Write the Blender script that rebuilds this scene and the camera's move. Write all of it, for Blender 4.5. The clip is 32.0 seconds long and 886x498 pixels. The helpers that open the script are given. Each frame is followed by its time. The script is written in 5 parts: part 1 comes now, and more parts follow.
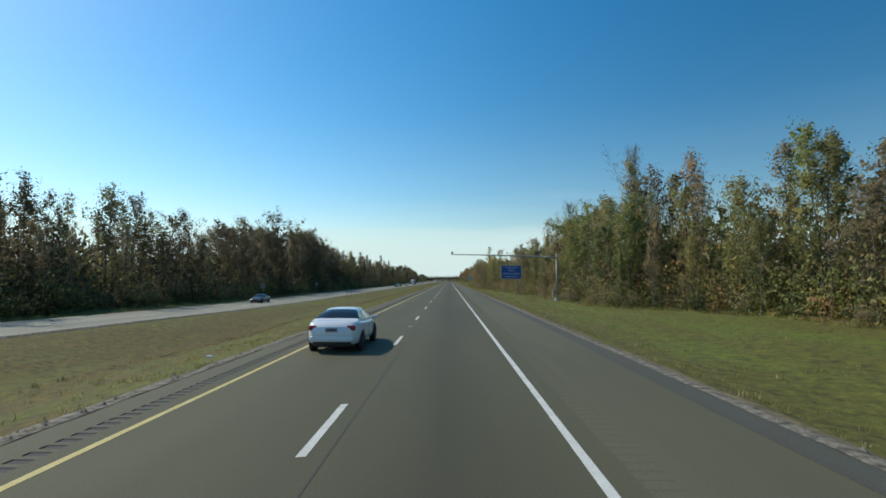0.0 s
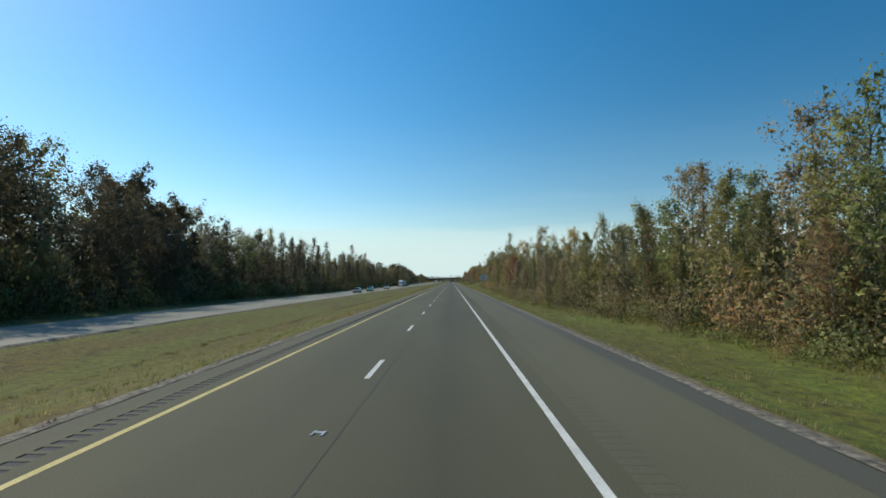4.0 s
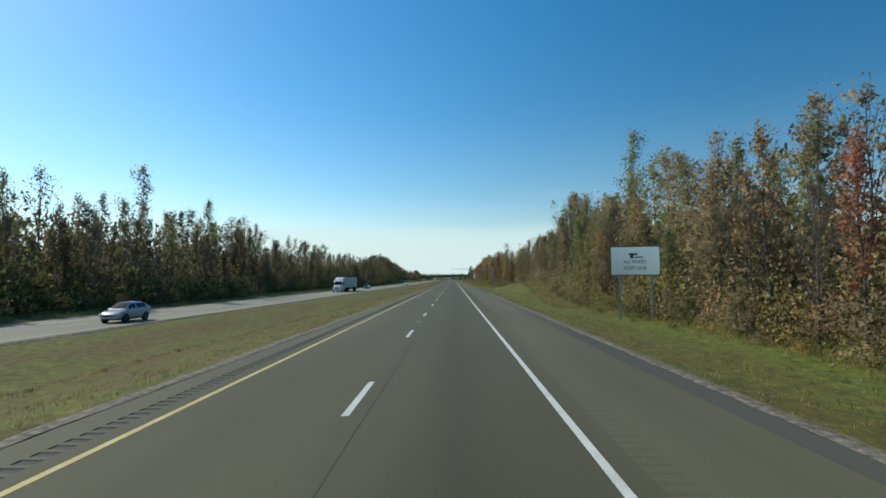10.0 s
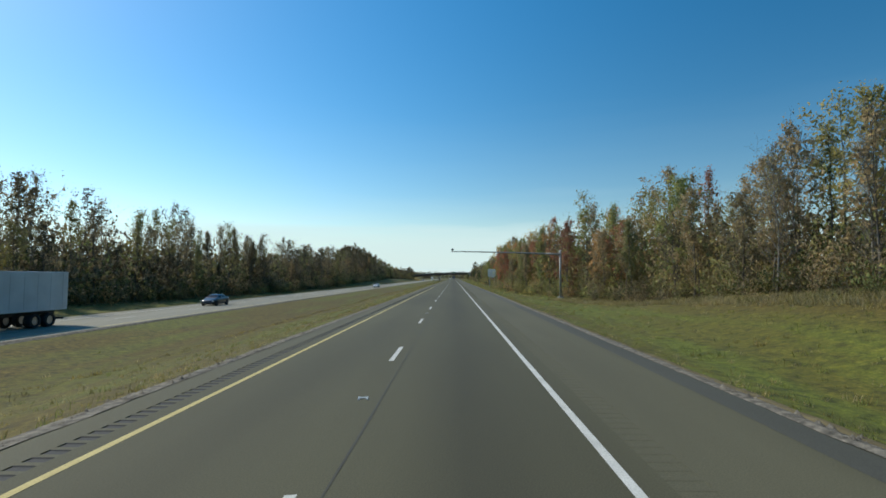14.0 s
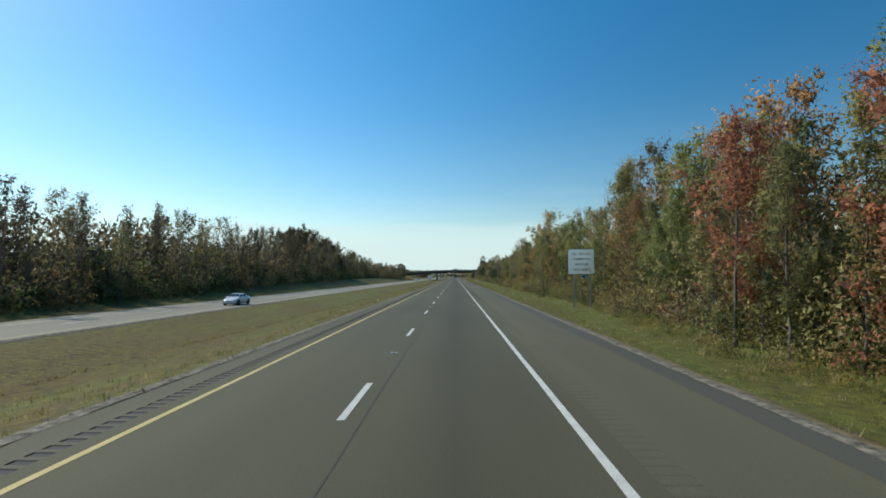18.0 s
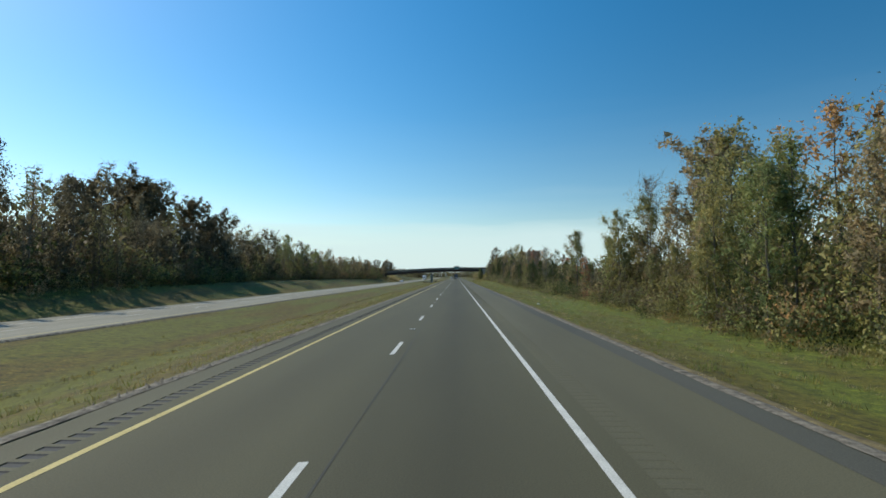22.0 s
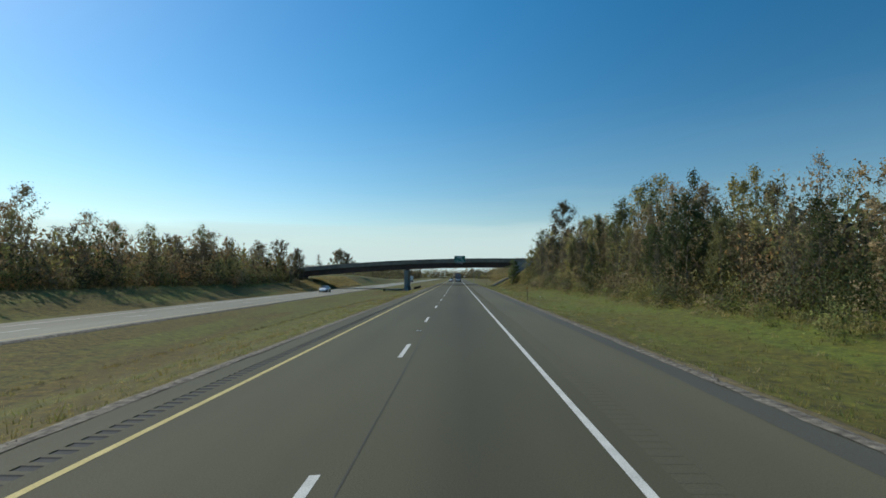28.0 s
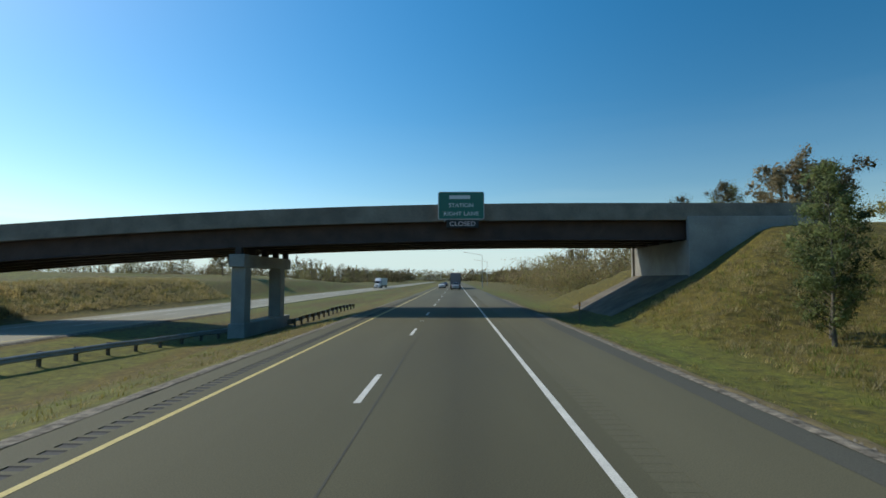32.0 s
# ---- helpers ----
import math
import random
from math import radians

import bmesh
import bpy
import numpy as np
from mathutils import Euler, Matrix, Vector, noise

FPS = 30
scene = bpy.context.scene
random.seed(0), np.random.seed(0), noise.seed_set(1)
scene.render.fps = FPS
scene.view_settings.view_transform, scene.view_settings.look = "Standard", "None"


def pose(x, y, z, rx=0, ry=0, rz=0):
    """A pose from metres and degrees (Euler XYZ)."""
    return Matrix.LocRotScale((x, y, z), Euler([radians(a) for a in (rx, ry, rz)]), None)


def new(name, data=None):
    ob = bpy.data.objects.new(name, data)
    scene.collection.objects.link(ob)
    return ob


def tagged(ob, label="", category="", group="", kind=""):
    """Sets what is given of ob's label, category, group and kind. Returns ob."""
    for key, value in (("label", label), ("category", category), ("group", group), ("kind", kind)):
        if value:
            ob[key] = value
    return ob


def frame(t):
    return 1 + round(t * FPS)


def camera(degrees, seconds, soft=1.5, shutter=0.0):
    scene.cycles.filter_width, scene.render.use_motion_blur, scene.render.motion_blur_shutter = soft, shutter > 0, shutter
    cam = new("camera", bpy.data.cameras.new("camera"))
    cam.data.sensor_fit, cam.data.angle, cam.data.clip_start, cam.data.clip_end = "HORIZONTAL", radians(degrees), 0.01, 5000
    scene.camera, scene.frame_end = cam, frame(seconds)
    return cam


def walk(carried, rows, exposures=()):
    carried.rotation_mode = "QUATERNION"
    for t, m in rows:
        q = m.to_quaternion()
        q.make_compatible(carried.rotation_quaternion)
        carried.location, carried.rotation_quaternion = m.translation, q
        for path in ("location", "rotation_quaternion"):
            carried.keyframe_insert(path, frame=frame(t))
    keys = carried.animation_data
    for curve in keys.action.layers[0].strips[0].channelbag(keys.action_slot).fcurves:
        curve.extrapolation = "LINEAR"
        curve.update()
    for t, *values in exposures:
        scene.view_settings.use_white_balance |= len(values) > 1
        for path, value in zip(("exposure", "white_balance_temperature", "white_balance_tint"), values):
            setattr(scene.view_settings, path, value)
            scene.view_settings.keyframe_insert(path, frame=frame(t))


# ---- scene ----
# ---- camera: a lorry's cab height above the right-hand lane, running along +y ----
cam = camera(83.1, 32.0, soft=1.65)
# seconds, metres along the road, across it, yaw, pitch
TRACK = (
    (0.0, 0.0, 2.10, 0.72, 3.56), (1.0, 29.0, 2.11, 0.74, 3.58), (2.0, 58.1, 2.17, 0.80, 3.62), (3.0, 87.2, 2.14, 0.92, 3.62),
    (4.0, 116.2, 2.17, 0.98, 3.64), (5.0, 145.3, 2.24, 0.98, 3.66), (6.0, 174.4, 2.31, 0.98, 3.68), (7.0, 203.4, 2.37, 0.98, 3.60),
    (8.0, 232.4, 2.32, 1.10, 3.52), (9.0, 261.5, 2.18, 1.16, 3.46), (10.0, 290.6, 1.97, 1.18, 3.40), (11.0, 319.6, 1.86, 1.16, 3.36),
    (12.0, 348.7, 1.87, 1.16, 3.32), (13.0, 377.7, 1.83, 1.17, 3.28), (14.0, 406.7, 1.86, 1.20, 3.24), (15.0, 435.7, 1.88, 1.24, 3.20),
    (16.0, 464.7, 1.91, 1.28, 3.16), (17.0, 493.7, 1.95, 1.33, 3.13), (18.0, 522.7, 1.98, 1.37, 3.10), (19.0, 551.7, 2.00, 1.41, 3.06),
    (20.0, 580.3, 2.04, 1.42, 3.06), (21.0, 608.9, 2.09, 1.46, 3.07), (22.0, 637.4, 2.04, 1.50, 3.08), (23.0, 665.9, 1.94, 1.55, 3.10),
    (24.0, 694.4, 1.83, 1.58, 3.11), (25.0, 722.9, 1.75, 1.62, 3.12), (26.0, 751.4, 1.74, 1.66, 3.13), (27.0, 779.9, 1.76, 1.68, 3.14),
    (28.0, 808.5, 1.79, 1.69, 3.16), (29.0, 837.2, 1.76, 1.64, 3.22), (30.0, 866.0, 1.75, 1.58, 3.30), (31.0, 894.8, 1.87, 1.50, 3.38),
    (32.0, 923.6, 1.99, 1.43, 3.45))
EYE = 2.49
walk(cam, [(t, pose(x, y, EYE, 90 + pitch, 0, yaw)) for t, y, x, yaw, pitch in TRACK], exposures=[(t, e, 7200, 5.0) for t, e in ((0.0, -0.16), (7.0, -0.13), (13.0, -0.14), (21.0, -0.10), (23.0, -0.20), (25.0, -0.32), (28.0, -0.31), (31.0, -0.26), (32.0, -0.19))])

# ---- light: a clear autumn midday, the sun high on the left and a little ahead ----
SUN_WAY = Vector((0.98, -0.45, -1.0)).normalized()
ELEV = math.asin(-SUN_WAY.z)
sun = new("sun", bpy.data.lights.new("sun", "SUN"))
sun.data.energy, sun.data.angle, sun.data.color = 3.55, radians(0.53), (1.0, 0.94, 0.84)
sun.rotation_euler = SUN_WAY.to_track_quat("-Z", "Y").to_euler()
world = bpy.data.worlds.new("world")
scene.world = world
world.use_nodes = True
wn, wl = world.node_tree.nodes, world.node_tree.links
sky = wn.new("ShaderNodeTexSky")
sky.sky_type, sky.sun_disc = "NISHITA", False
sky.sun_elevation, sky.sun_rotation = ELEV, math.atan2(-SUN_WAY.x, -SUN_WAY.y)
sky.air_density, sky.dust_density, sky.ozone_density = 1.0, 0.42, 2.5
back = wn["Background"]
back.inputs["Strength"].default_value = 0.164
# the camera's vivid blue
vivid = wn.new("ShaderNodeHueSaturation")
vivid.inputs["Saturation"].default_value, vivid.inputs["Hue"].default_value = 1.42, 0.496
wl.new(sky.outputs[0], vivid.inputs["Color"])
geo = wn.new("ShaderNodeTexCoord")
# haze scatters more light on the sun's side of the sky than away from it
toward = wn.new("ShaderNodeVectorMath")
toward.operation = "DOT_PRODUCT"
toward.inputs[1].default_value = -SUN_WAY
wl.new(geo.outputs["Generated"], toward.inputs[0])
haze = wn.new("ShaderNodeMapRange")
haze.interpolation_type = "SMOOTHSTEP"
for key, value in (("From Min", -0.15), ("From Max", 0.95), ("To Min", 0.73), ("To Max", 1.18)):
    haze.inputs[key].default_value = value
wl.new(toward.outputs["Value"], haze.inputs["Value"])
lit = wn.new("ShaderNodeVectorMath")
lit.operation = "SCALE"
wl.new(vivid.outputs[0], lit.inputs[0])
wl.new(haze.outputs[0], lit.inputs["Scale"])
# a bank of thin cloud low over the horizon, with a ragged top
sep = wn.new("ShaderNodeSeparateXYZ")
wl.new(geo.outputs["Generated"], sep.inputs[0])
stretch = wn.new("ShaderNodeMapping")
stretch.inputs["Scale"].default_value = (1.6, 1.6, 16.0)
wl.new(geo.outputs["Generated"], stretch.inputs["Vector"])
wisps = wn.new("ShaderNodeTexNoise")
wisps.inputs["Scale"].default_value, wisps.inputs["Detail"].default_value = 2.2, 6.0
wl.new(stretch.outputs[0], wisps.inputs["Vector"])
ragged = wn.new("ShaderNodeMath")
ragged.operation = "MULTIPLY_ADD"
ragged.inputs[1].default_value = 0.075
wl.new(wisps.outputs["Fac"], ragged.inputs[0])
wl.new(sep.outputs["Z"], ragged.inputs[2])
low = wn.new("ShaderNodeValToRGB")
while len(low.color_ramp.elements) < 6:
    low.color_ramp.elements.new(0.5)
for e, (p, c) in zip(low.color_ramp.elements, ((0.0, 1.0), (0.105, 0.84), (0.126, 0.62), (0.146, 0.20), (0.21, 0.06), (0.36, 0.0))):
    e.position, e.color = p, (c, c, c, 1)
wl.new(ragged.outputs[0], low.inputs["Fac"])
veil = wn.new("ShaderNodeMix")
veil.data_type = "RGBA"
veil.inputs[7].default_value = (4.25, 5.6, 6.4, 1)
wl.new(low.outputs["Color"], veil.inputs[0])
wl.new(lit.outputs[0], veil.inputs[6])
wl.new(veil.outputs[2], back.inputs["Color"])

# ---- materials ----
def material(name, color, rough=0.8, metal=0.0):
    m = bpy.data.materials.new(name)
    m.use_nodes = True
    b = m.node_tree.nodes["Principled BSDF"]
    b.inputs["Base Color"].default_value = (*color, 1)
    b.inputs["Roughness"].default_value = rough
    b.inputs["Metallic"].default_value = metal
    return m


def tools(m):
    nt = m.node_tree
    return nt.nodes, nt.links, nt.nodes["Principled BSDF"]


def noise_node(m, scale, detail=4.0, coord=None, stretch=None):
    n, l, _ = tools(m)
    tex = n.new("ShaderNodeTexNoise")
    tex.inputs["Scale"].default_value, tex.inputs["Detail"].default_value = scale, detail
    src = n.new("ShaderNodeTexCoord").outputs["Object"]
    if stretch:
        mp = n.new("ShaderNodeMapping")
        mp.inputs["Scale"].default_value = stretch
        l.new(src, mp.inputs["Vector"])
        src = mp.outputs[0]
    l.new(src, tex.inputs["Vector"])
    return tex.outputs["Fac"]


def ramp(m, fac, stops):
    n, l, _ = tools(m)
    r = n.new("ShaderNodeValToRGB")
    while len(r.color_ramp.elements) < len(stops):
        r.color_ramp.elements.new(0.5)
    for e, (p, c) in zip(r.color_ramp.elements, stops):
        e.position, e.color = p, (*c, 1) if len(c) == 3 else c
    l.new(fac, r.inputs["Fac"])
    return r.outputs["Color"]


def mix(m, fac, a, b, mode="MIX"):
    n, l, _ = tools(m)
    x = n.new("ShaderNodeMix")
    x.data_type, x.blend_type = "RGBA", mode
    for sock, v in ((0, fac), (6, a), (7, b)):
        if isinstance(v, (int, float)):
            x.inputs[sock].default_value = v
        elif isinstance(v, tuple):
            x.inputs[sock].default_value = (*v, 1)
        else:
            l.new(v, x.inputs[sock])
    return x.outputs[2]


def bump(m, height, strength, dist):
    n, l, b = tools(m)
    bp = n.new("ShaderNodeBump")
    bp.inputs["Strength"].default_value, bp.inputs["Distance"].default_value = strength, dist
    l.new(height, bp.inputs["Height"])
    l.new(bp.outputs[0], b.inputs["Normal"])


def colour(m, out):
    n, l, b = tools(m)
    l.new(out, b.inputs["Base Color"])


def mottled(name, lo, hi, scale, rough, fine=60.0, bump_d=0.004, metal=0.0):
    """A surface with broad stains and a fine grain."""
    m = material(name, lo, rough, metal)
    broad = ramp(m, noise_node(m, scale), [(0.3, lo), (0.7, hi)])
    grain = ramp(m, noise_node(m, fine, 3), [(0.3, (0.8, 0.8, 0.8)), (0.7, (1.15, 1.15, 1.15))])
    colour(m, mix(m, 1.0, broad, grain, "MULTIPLY"))
    if bump_d:
        bump(m, noise_node(m, fine, 3), 0.5, bump_d)
    return m


def asphalt(name, lo, hi, bands=False):
    m = material(name, lo, 0.85)
    n, l, b = tools(m)
    col = ramp(m, noise_node(m, 0.35, 5, stretch=(1, 0.12, 1)), [(0.3, lo), (0.7, hi)])
    fine = ramp(m, noise_node(m, 45, 4), [(0.3, (0.72, 0.72, 0.72)), (0.7, (1.25, 1.25, 1.25))])
    col = mix(m, 1.0, col, fine, "MULTIPLY")
    if bands:
        # oil-darkened strip down the middle of each lane, paler wheel paths
        sep = n.new("ShaderNodeSeparateXYZ")
        l.new(n.new("ShaderNodeTexCoord").outputs["Object"], sep.inputs[0])
        mr = n.new("ShaderNodeMapRange")
        mr.inputs["From Min"].default_value, mr.inputs["From Max"].default_value = -4.0, 8.0
        l.new(sep.outputs["X"], mr.inputs["Value"])
        p = lambda x: (x + 4.0) / 12.0
        g = lambda v: (v, v, v * 0.985)
        wear = ramp(m, mr.outputs[0], [(p(-3.6), g(1.0)), (p(-2.5), g(1.02)), (p(-1.65), g(0.93)), (p(-0.7), g(1.0)), (p(0.2), g(0.95)),
                                       (p(1.0), g(0.9)), (p(2.0), g(0.68)), (p(3.1), g(0.86)), (p(4.3), g(0.98)), (p(7.5), g(1.0))])
        col = mix(m, 1.0, col, wear, "MULTIPLY")
    colour(m, col)
    bump(m, noise_node(m, 90, 3), 0.35, 0.006)
    return m


def foliage(name, a, b_, c, glow=0.40):
    """Leaves: each spray its own tint, each tree its own shift; light passes through them in part."""
    m = material(name, a, 0.65)
    n, l, b = tools(m)
    isl = n.new("ShaderNodeNewGeometry").outputs["Random Per Island"]
    def dull(p):
        grey = 0.3 * p[0] + 0.6 * p[1] + 0.1 * p[2]
        return tuple(0.72 * u + 0.28 * grey * w for u, w in zip(p, (1.12, 1.0, 0.66)))
    a, b_, c = dull(a), dull(b_), dull(c)
    near = lambda p, q: tuple(0.36 * u + 0.64 * w for u, w in zip(p, q))
    tint = ramp(m, isl, [(0.0, tuple(1.32 * u for u in near(a, b_))), (0.5, tuple(1.42 * u for u in b_)), (1.0, tuple(1.28 * u for u in near(c, b_)))])
    inf = n.new("ShaderNodeObjectInfo")
    shift = ramp(m, inf.outputs["Random"], [(0.0, (0.78, 0.82, 0.85)), (0.5, (1.0, 1.0, 1.0)), (1.0, (1.25, 1.15, 1.05))])
    col = mix(m, 1.0, tint, shift, "MULTIPLY")
    patch = ramp(m, noise_node(m, 0.35, 2), [(0.35, (0.82, 0.85, 0.85)), (0.65, (1.18, 1.12, 1.0))])
    col = mix(m, 1.0, col, patch, "MULTIPLY")
    # leaf beside leaf within a spray
    grain = ramp(m, noise_node(m, 9.0, 3), [(0.32, (0.68, 0.69, 0.69)), (0.5, (1.04, 1.04, 1.03)), (0.68, (1.42, 1.40, 1.34))])
    col = mix(m, 1.0, col, grain, "MULTIPLY")
    colour(m, col)
    b.inputs["Specular IOR Level"].default_value = 0.25
    # light the crown as one soft mass: each leaf leans to the way its clump faces
    att = n.new("ShaderNodeAttribute")
    att.attribute_name = "puff"
    vt = n.new("ShaderNodeVectorTransform")
    vt.vector_type, vt.convert_from, vt.convert_to = "VECTOR", "OBJECT", "WORLD"
    l.new(att.outputs["Vector"], vt.inputs[0])
    unit = n.new("ShaderNodeVectorMath")
    unit.operation = "NORMALIZE"
    l.new(vt.outputs[0], unit.inputs[0])
    lean = n.new("ShaderNodeVectorMath")
    lean.operation = "MULTIPLY_ADD"
    l.new(n.new("ShaderNodeNewGeometry").outputs["Normal"], lean.inputs[0])
    lean.inputs[1].default_value = (0.7, 0.7, 0.7)
    l.new(unit.outputs[0], lean.inputs[2])
    unit2 = n.new("ShaderNodeVectorMath")
    unit2.operation = "NORMALIZE"
    l.new(lean.outputs[0], unit2.inputs[0])
    l.new(unit2.outputs[0], b.inputs["Normal"])
    tr = n.new("ShaderNodeBsdfTranslucent")
    l.new(col, tr.inputs["Color"])
    ms = n.new("ShaderNodeMixShader")
    ms.inputs[0].default_value = glow
    l.new(b.outputs[0], ms.inputs[1])
    l.new(tr.outputs[0], ms.inputs[2])
    l.new(ms.outputs[0], n["Material Output"].inputs["Surface"])
    return m


M_ROAD = asphalt("asphalt_lanes", (0.075, 0.070, 0.038), (0.103, 0.096, 0.052), bands=True)
M_SHOULDER = asphalt("asphalt_shoulder", (0.087, 0.081, 0.046), (0.122, 0.114, 0.066))
M_GROOVE = asphalt("asphalt_groove", (0.045, 0.045, 0.044), (0.065, 0.065, 0.062))
M_OPPOSITE = asphalt("concrete_road", (0.21, 0.203, 0.158), (0.285, 0.276, 0.220))
M_TAR = mottled("crack_tar", (0.050, 0.048, 0.033), (0.066, 0.063, 0.042), 0.7, 0.75, 30, 0.002)
M_WHITE_LINE = mottled("road_paint_white", (0.52, 0.52, 0.47), (0.70, 0.70, 0.64), 1.5, 0.7, 40, 0.003)
M_YELLOW_LINE = mottled("road_paint_yellow", (0.53, 0.42, 0.15), (0.65, 0.53, 0.21), 1.5, 0.7, 40, 0.003)
M_GRAVEL = mottled("gravel", (0.13, 0.115, 0.09), (0.24, 0.215, 0.17), 3.0, 0.95, 30, 0.03)
M_CONCRETE = mottled("concrete", (0.27, 0.26, 0.24), (0.38, 0.37, 0.34), 0.6, 0.9, 25, 0.006)
M_CONCRETE_OLD = mottled("stained_concrete", (0.19, 0.160, 0.130), (0.31, 0.265, 0.215), 0.7, 0.92, 18, 0.006)
# slope paving: shade under the deck is put into this darker colour
M_PAVING = mottled("shade_dark_paving", (0.10, 0.09, 0.075), (0.19, 0.17, 0.14), 0.8, 0.95, 20, 0.01)
M_STEEL_DARK = mottled("weathered_girder", (0.062, 0.040, 0.036), (0.105, 0.068, 0.058), 0.8, 0.7, 20, 0.004)
M_GALV = mottled("galvanised_steel", (0.32, 0.33, 0.34), (0.48, 0.49, 0.50), 2.0, 0.45, 40, 0.001, 0.7)
M_GALV_DULL = mottled("dull_galvanised", (0.30, 0.30, 0.29), (0.42, 0.42, 0.41), 2.0, 0.6, 40, 0.001, 0.3)
M_WOODPOST = mottled("weathered_post", (0.10, 0.08, 0.06), (0.16, 0.13, 0.10), 4.0, 0.9, 40)
M_SIGN_BLUE = mottled("sign_blue", (0.014, 0.105, 0.37), (0.020, 0.125, 0.42), 0.8, 0.4, 20, 0.0)
M_SIGN_GREEN = material("sign_green", (0.012, 0.16, 0.12), 0.4)
M_SIGN_WHITE = material("sign_white", (0.88, 0.90, 0.89), 0.22, 0.7)
M_PLATE_GREY = material("plate_grey", (0.28, 0.29, 0.31), 0.5)
M_LETTER_WHITE = material("letter_white", (0.72, 0.74, 0.75), 0.5)
M_LETTER_BLACK = material("letter_black", (0.015, 0.015, 0.016), 0.5)
M_BARK = mottled("bark", (0.10, 0.086, 0.070), (0.20, 0.176, 0.145), 2.0, 0.95, 18, 0.02)
M_BARK_PALE = mottled("pale_bark", (0.17, 0.152, 0.128), (0.29, 0.263, 0.228), 2.0, 0.95, 18, 0.02)
LEAF = {
    "olive": foliage("leaf_olive", (0.122, 0.132, 0.045), (0.200, 0.203, 0.070), (0.305, 0.285, 0.108)),
    "green": foliage("leaf_green", (0.092, 0.132, 0.038), (0.155, 0.205, 0.060), (0.245, 0.290, 0.092)),
    "yellow": foliage("leaf_yellow", (0.25, 0.19, 0.05), (0.37, 0.28, 0.07), (0.48, 0.39, 0.10)),
    "orange": foliage("leaf_orange", (0.23, 0.135, 0.060), (0.33, 0.185, 0.078), (0.47, 0.28, 0.11)),
    "red": foliage("leaf_red", (0.20, 0.078, 0.055), (0.31, 0.108, 0.070), (0.43, 0.165, 0.095)),
    "brown": foliage("leaf_brown", (0.150, 0.121, 0.074), (0.230, 0.185, 0.113), (0.335, 0.272, 0.172)),
    # dark green, lowered further so that its colour carries deep shade
    "deep": foliage("leaf_deep_green", (0.030, 0.050, 0.016), (0.050, 0.078, 0.024), (0.086, 0.122, 0.040)),
    # dark leaves, of the oaks and also for shade painted into the left woods
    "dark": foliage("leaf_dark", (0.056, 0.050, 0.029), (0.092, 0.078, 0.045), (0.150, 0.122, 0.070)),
}
LEAF_KINDS = list(LEAF)

# ---- building helpers ----
def mesh_of(name, verts, faces, mats, index=None, smooth=False):
    me = bpy.data.meshes.new(name)
    me.from_pydata(verts, [], faces)
    for m in mats:
        me.materials.append(m)
    if index is not None:
        me.polygons.foreach_set("material_index", index)
    if smooth:
        me.polygons.foreach_set("use_smooth", [True] * len(me.polygons))
    me.update()
    return me


def tri_mesh(name, verts, tris, mats, index=None, puff=None):
    """A mesh from numpy arrays of corners and triangles."""
    me = bpy.data.meshes.new(name)
    me.vertices.add(len(verts))
    me.vertices.foreach_set("co", np.asarray(verts, np.float32).ravel())
    me.loops.add(len(tris) * 3)
    me.loops.foreach_set("vertex_index", np.asarray(tris, np.int32).ravel())
    me.polygons.add(len(tris))
    me.polygons.foreach_set("loop_start", np.arange(len(tris), dtype=np.int32) * 3)
    for m in mats:
        me.materials.append(m)
    if index is not None:
        me.polygons.foreach_set("material_index", np.asarray(index, np.int32))
    if puff is not None:
        me.attributes.new("puff", "FLOAT_VECTOR", "POINT").data.foreach_set("vector", np.asarray(puff, np.float32).ravel())
    me.update(calc_edges=True)
    return me


def part(name, bm, mat, parent, label="", smooth=False):
    """Links a bmesh or a mesh as one object under a thing or a part."""
    if isinstance(bm, bmesh.types.BMesh):
        me = bpy.data.meshes.new(name)
        bm.to_mesh(me)
        bm.free()
        me.materials.append(mat)
        if smooth:
            me.polygons.foreach_set("use_smooth", [True] * len(me.polygons))
    else:
        me = bm
    ob = new(name, me)
    ob.parent = parent
    if label:
        tagged(ob, label)
    return ob


def thing(name, label, category, at=(0, 0, 0), turn=0, group=""):
    ob = new(name)
    ob.matrix_basis = pose(*at, 0, 0, turn)
    return tagged(ob, label, category, group)


def box(size, at=(0, 0, 0), bevel=0.0, bm=None):
    own = bm is None
    b = bmesh.new()
    bmesh.ops.create_cube(b, size=1.0, matrix=Matrix.LocRotScale(at, None, size))
    if bevel:
        bmesh.ops.bevel(b, geom=b.edges[:], offset=bevel, segments=2, affect="EDGES", profile=0.5)
    if own:
        return b
    me = bpy.data.meshes.new("tmp")
    b.to_mesh(me)
    bm.from_mesh(me)
    b.free()
    bpy.data.meshes.remove(me)
    return bm


def rod(a, b_, r0, r1=None, sides=10, bm=None, cap=True):
    bm = bm or bmesh.new()
    a, b_ = Vector(a), Vector(b_)
    d = b_ - a
    m = Matrix.Translation((a + b_) / 2) @ d.to_track_quat("Z", "Y").to_matrix().to_4x4()
    bmesh.ops.create_cone(bm, cap_ends=cap, segments=sides, radius1=r0, radius2=r0 if r1 is None else r1, depth=d.length, matrix=m)
    return bm


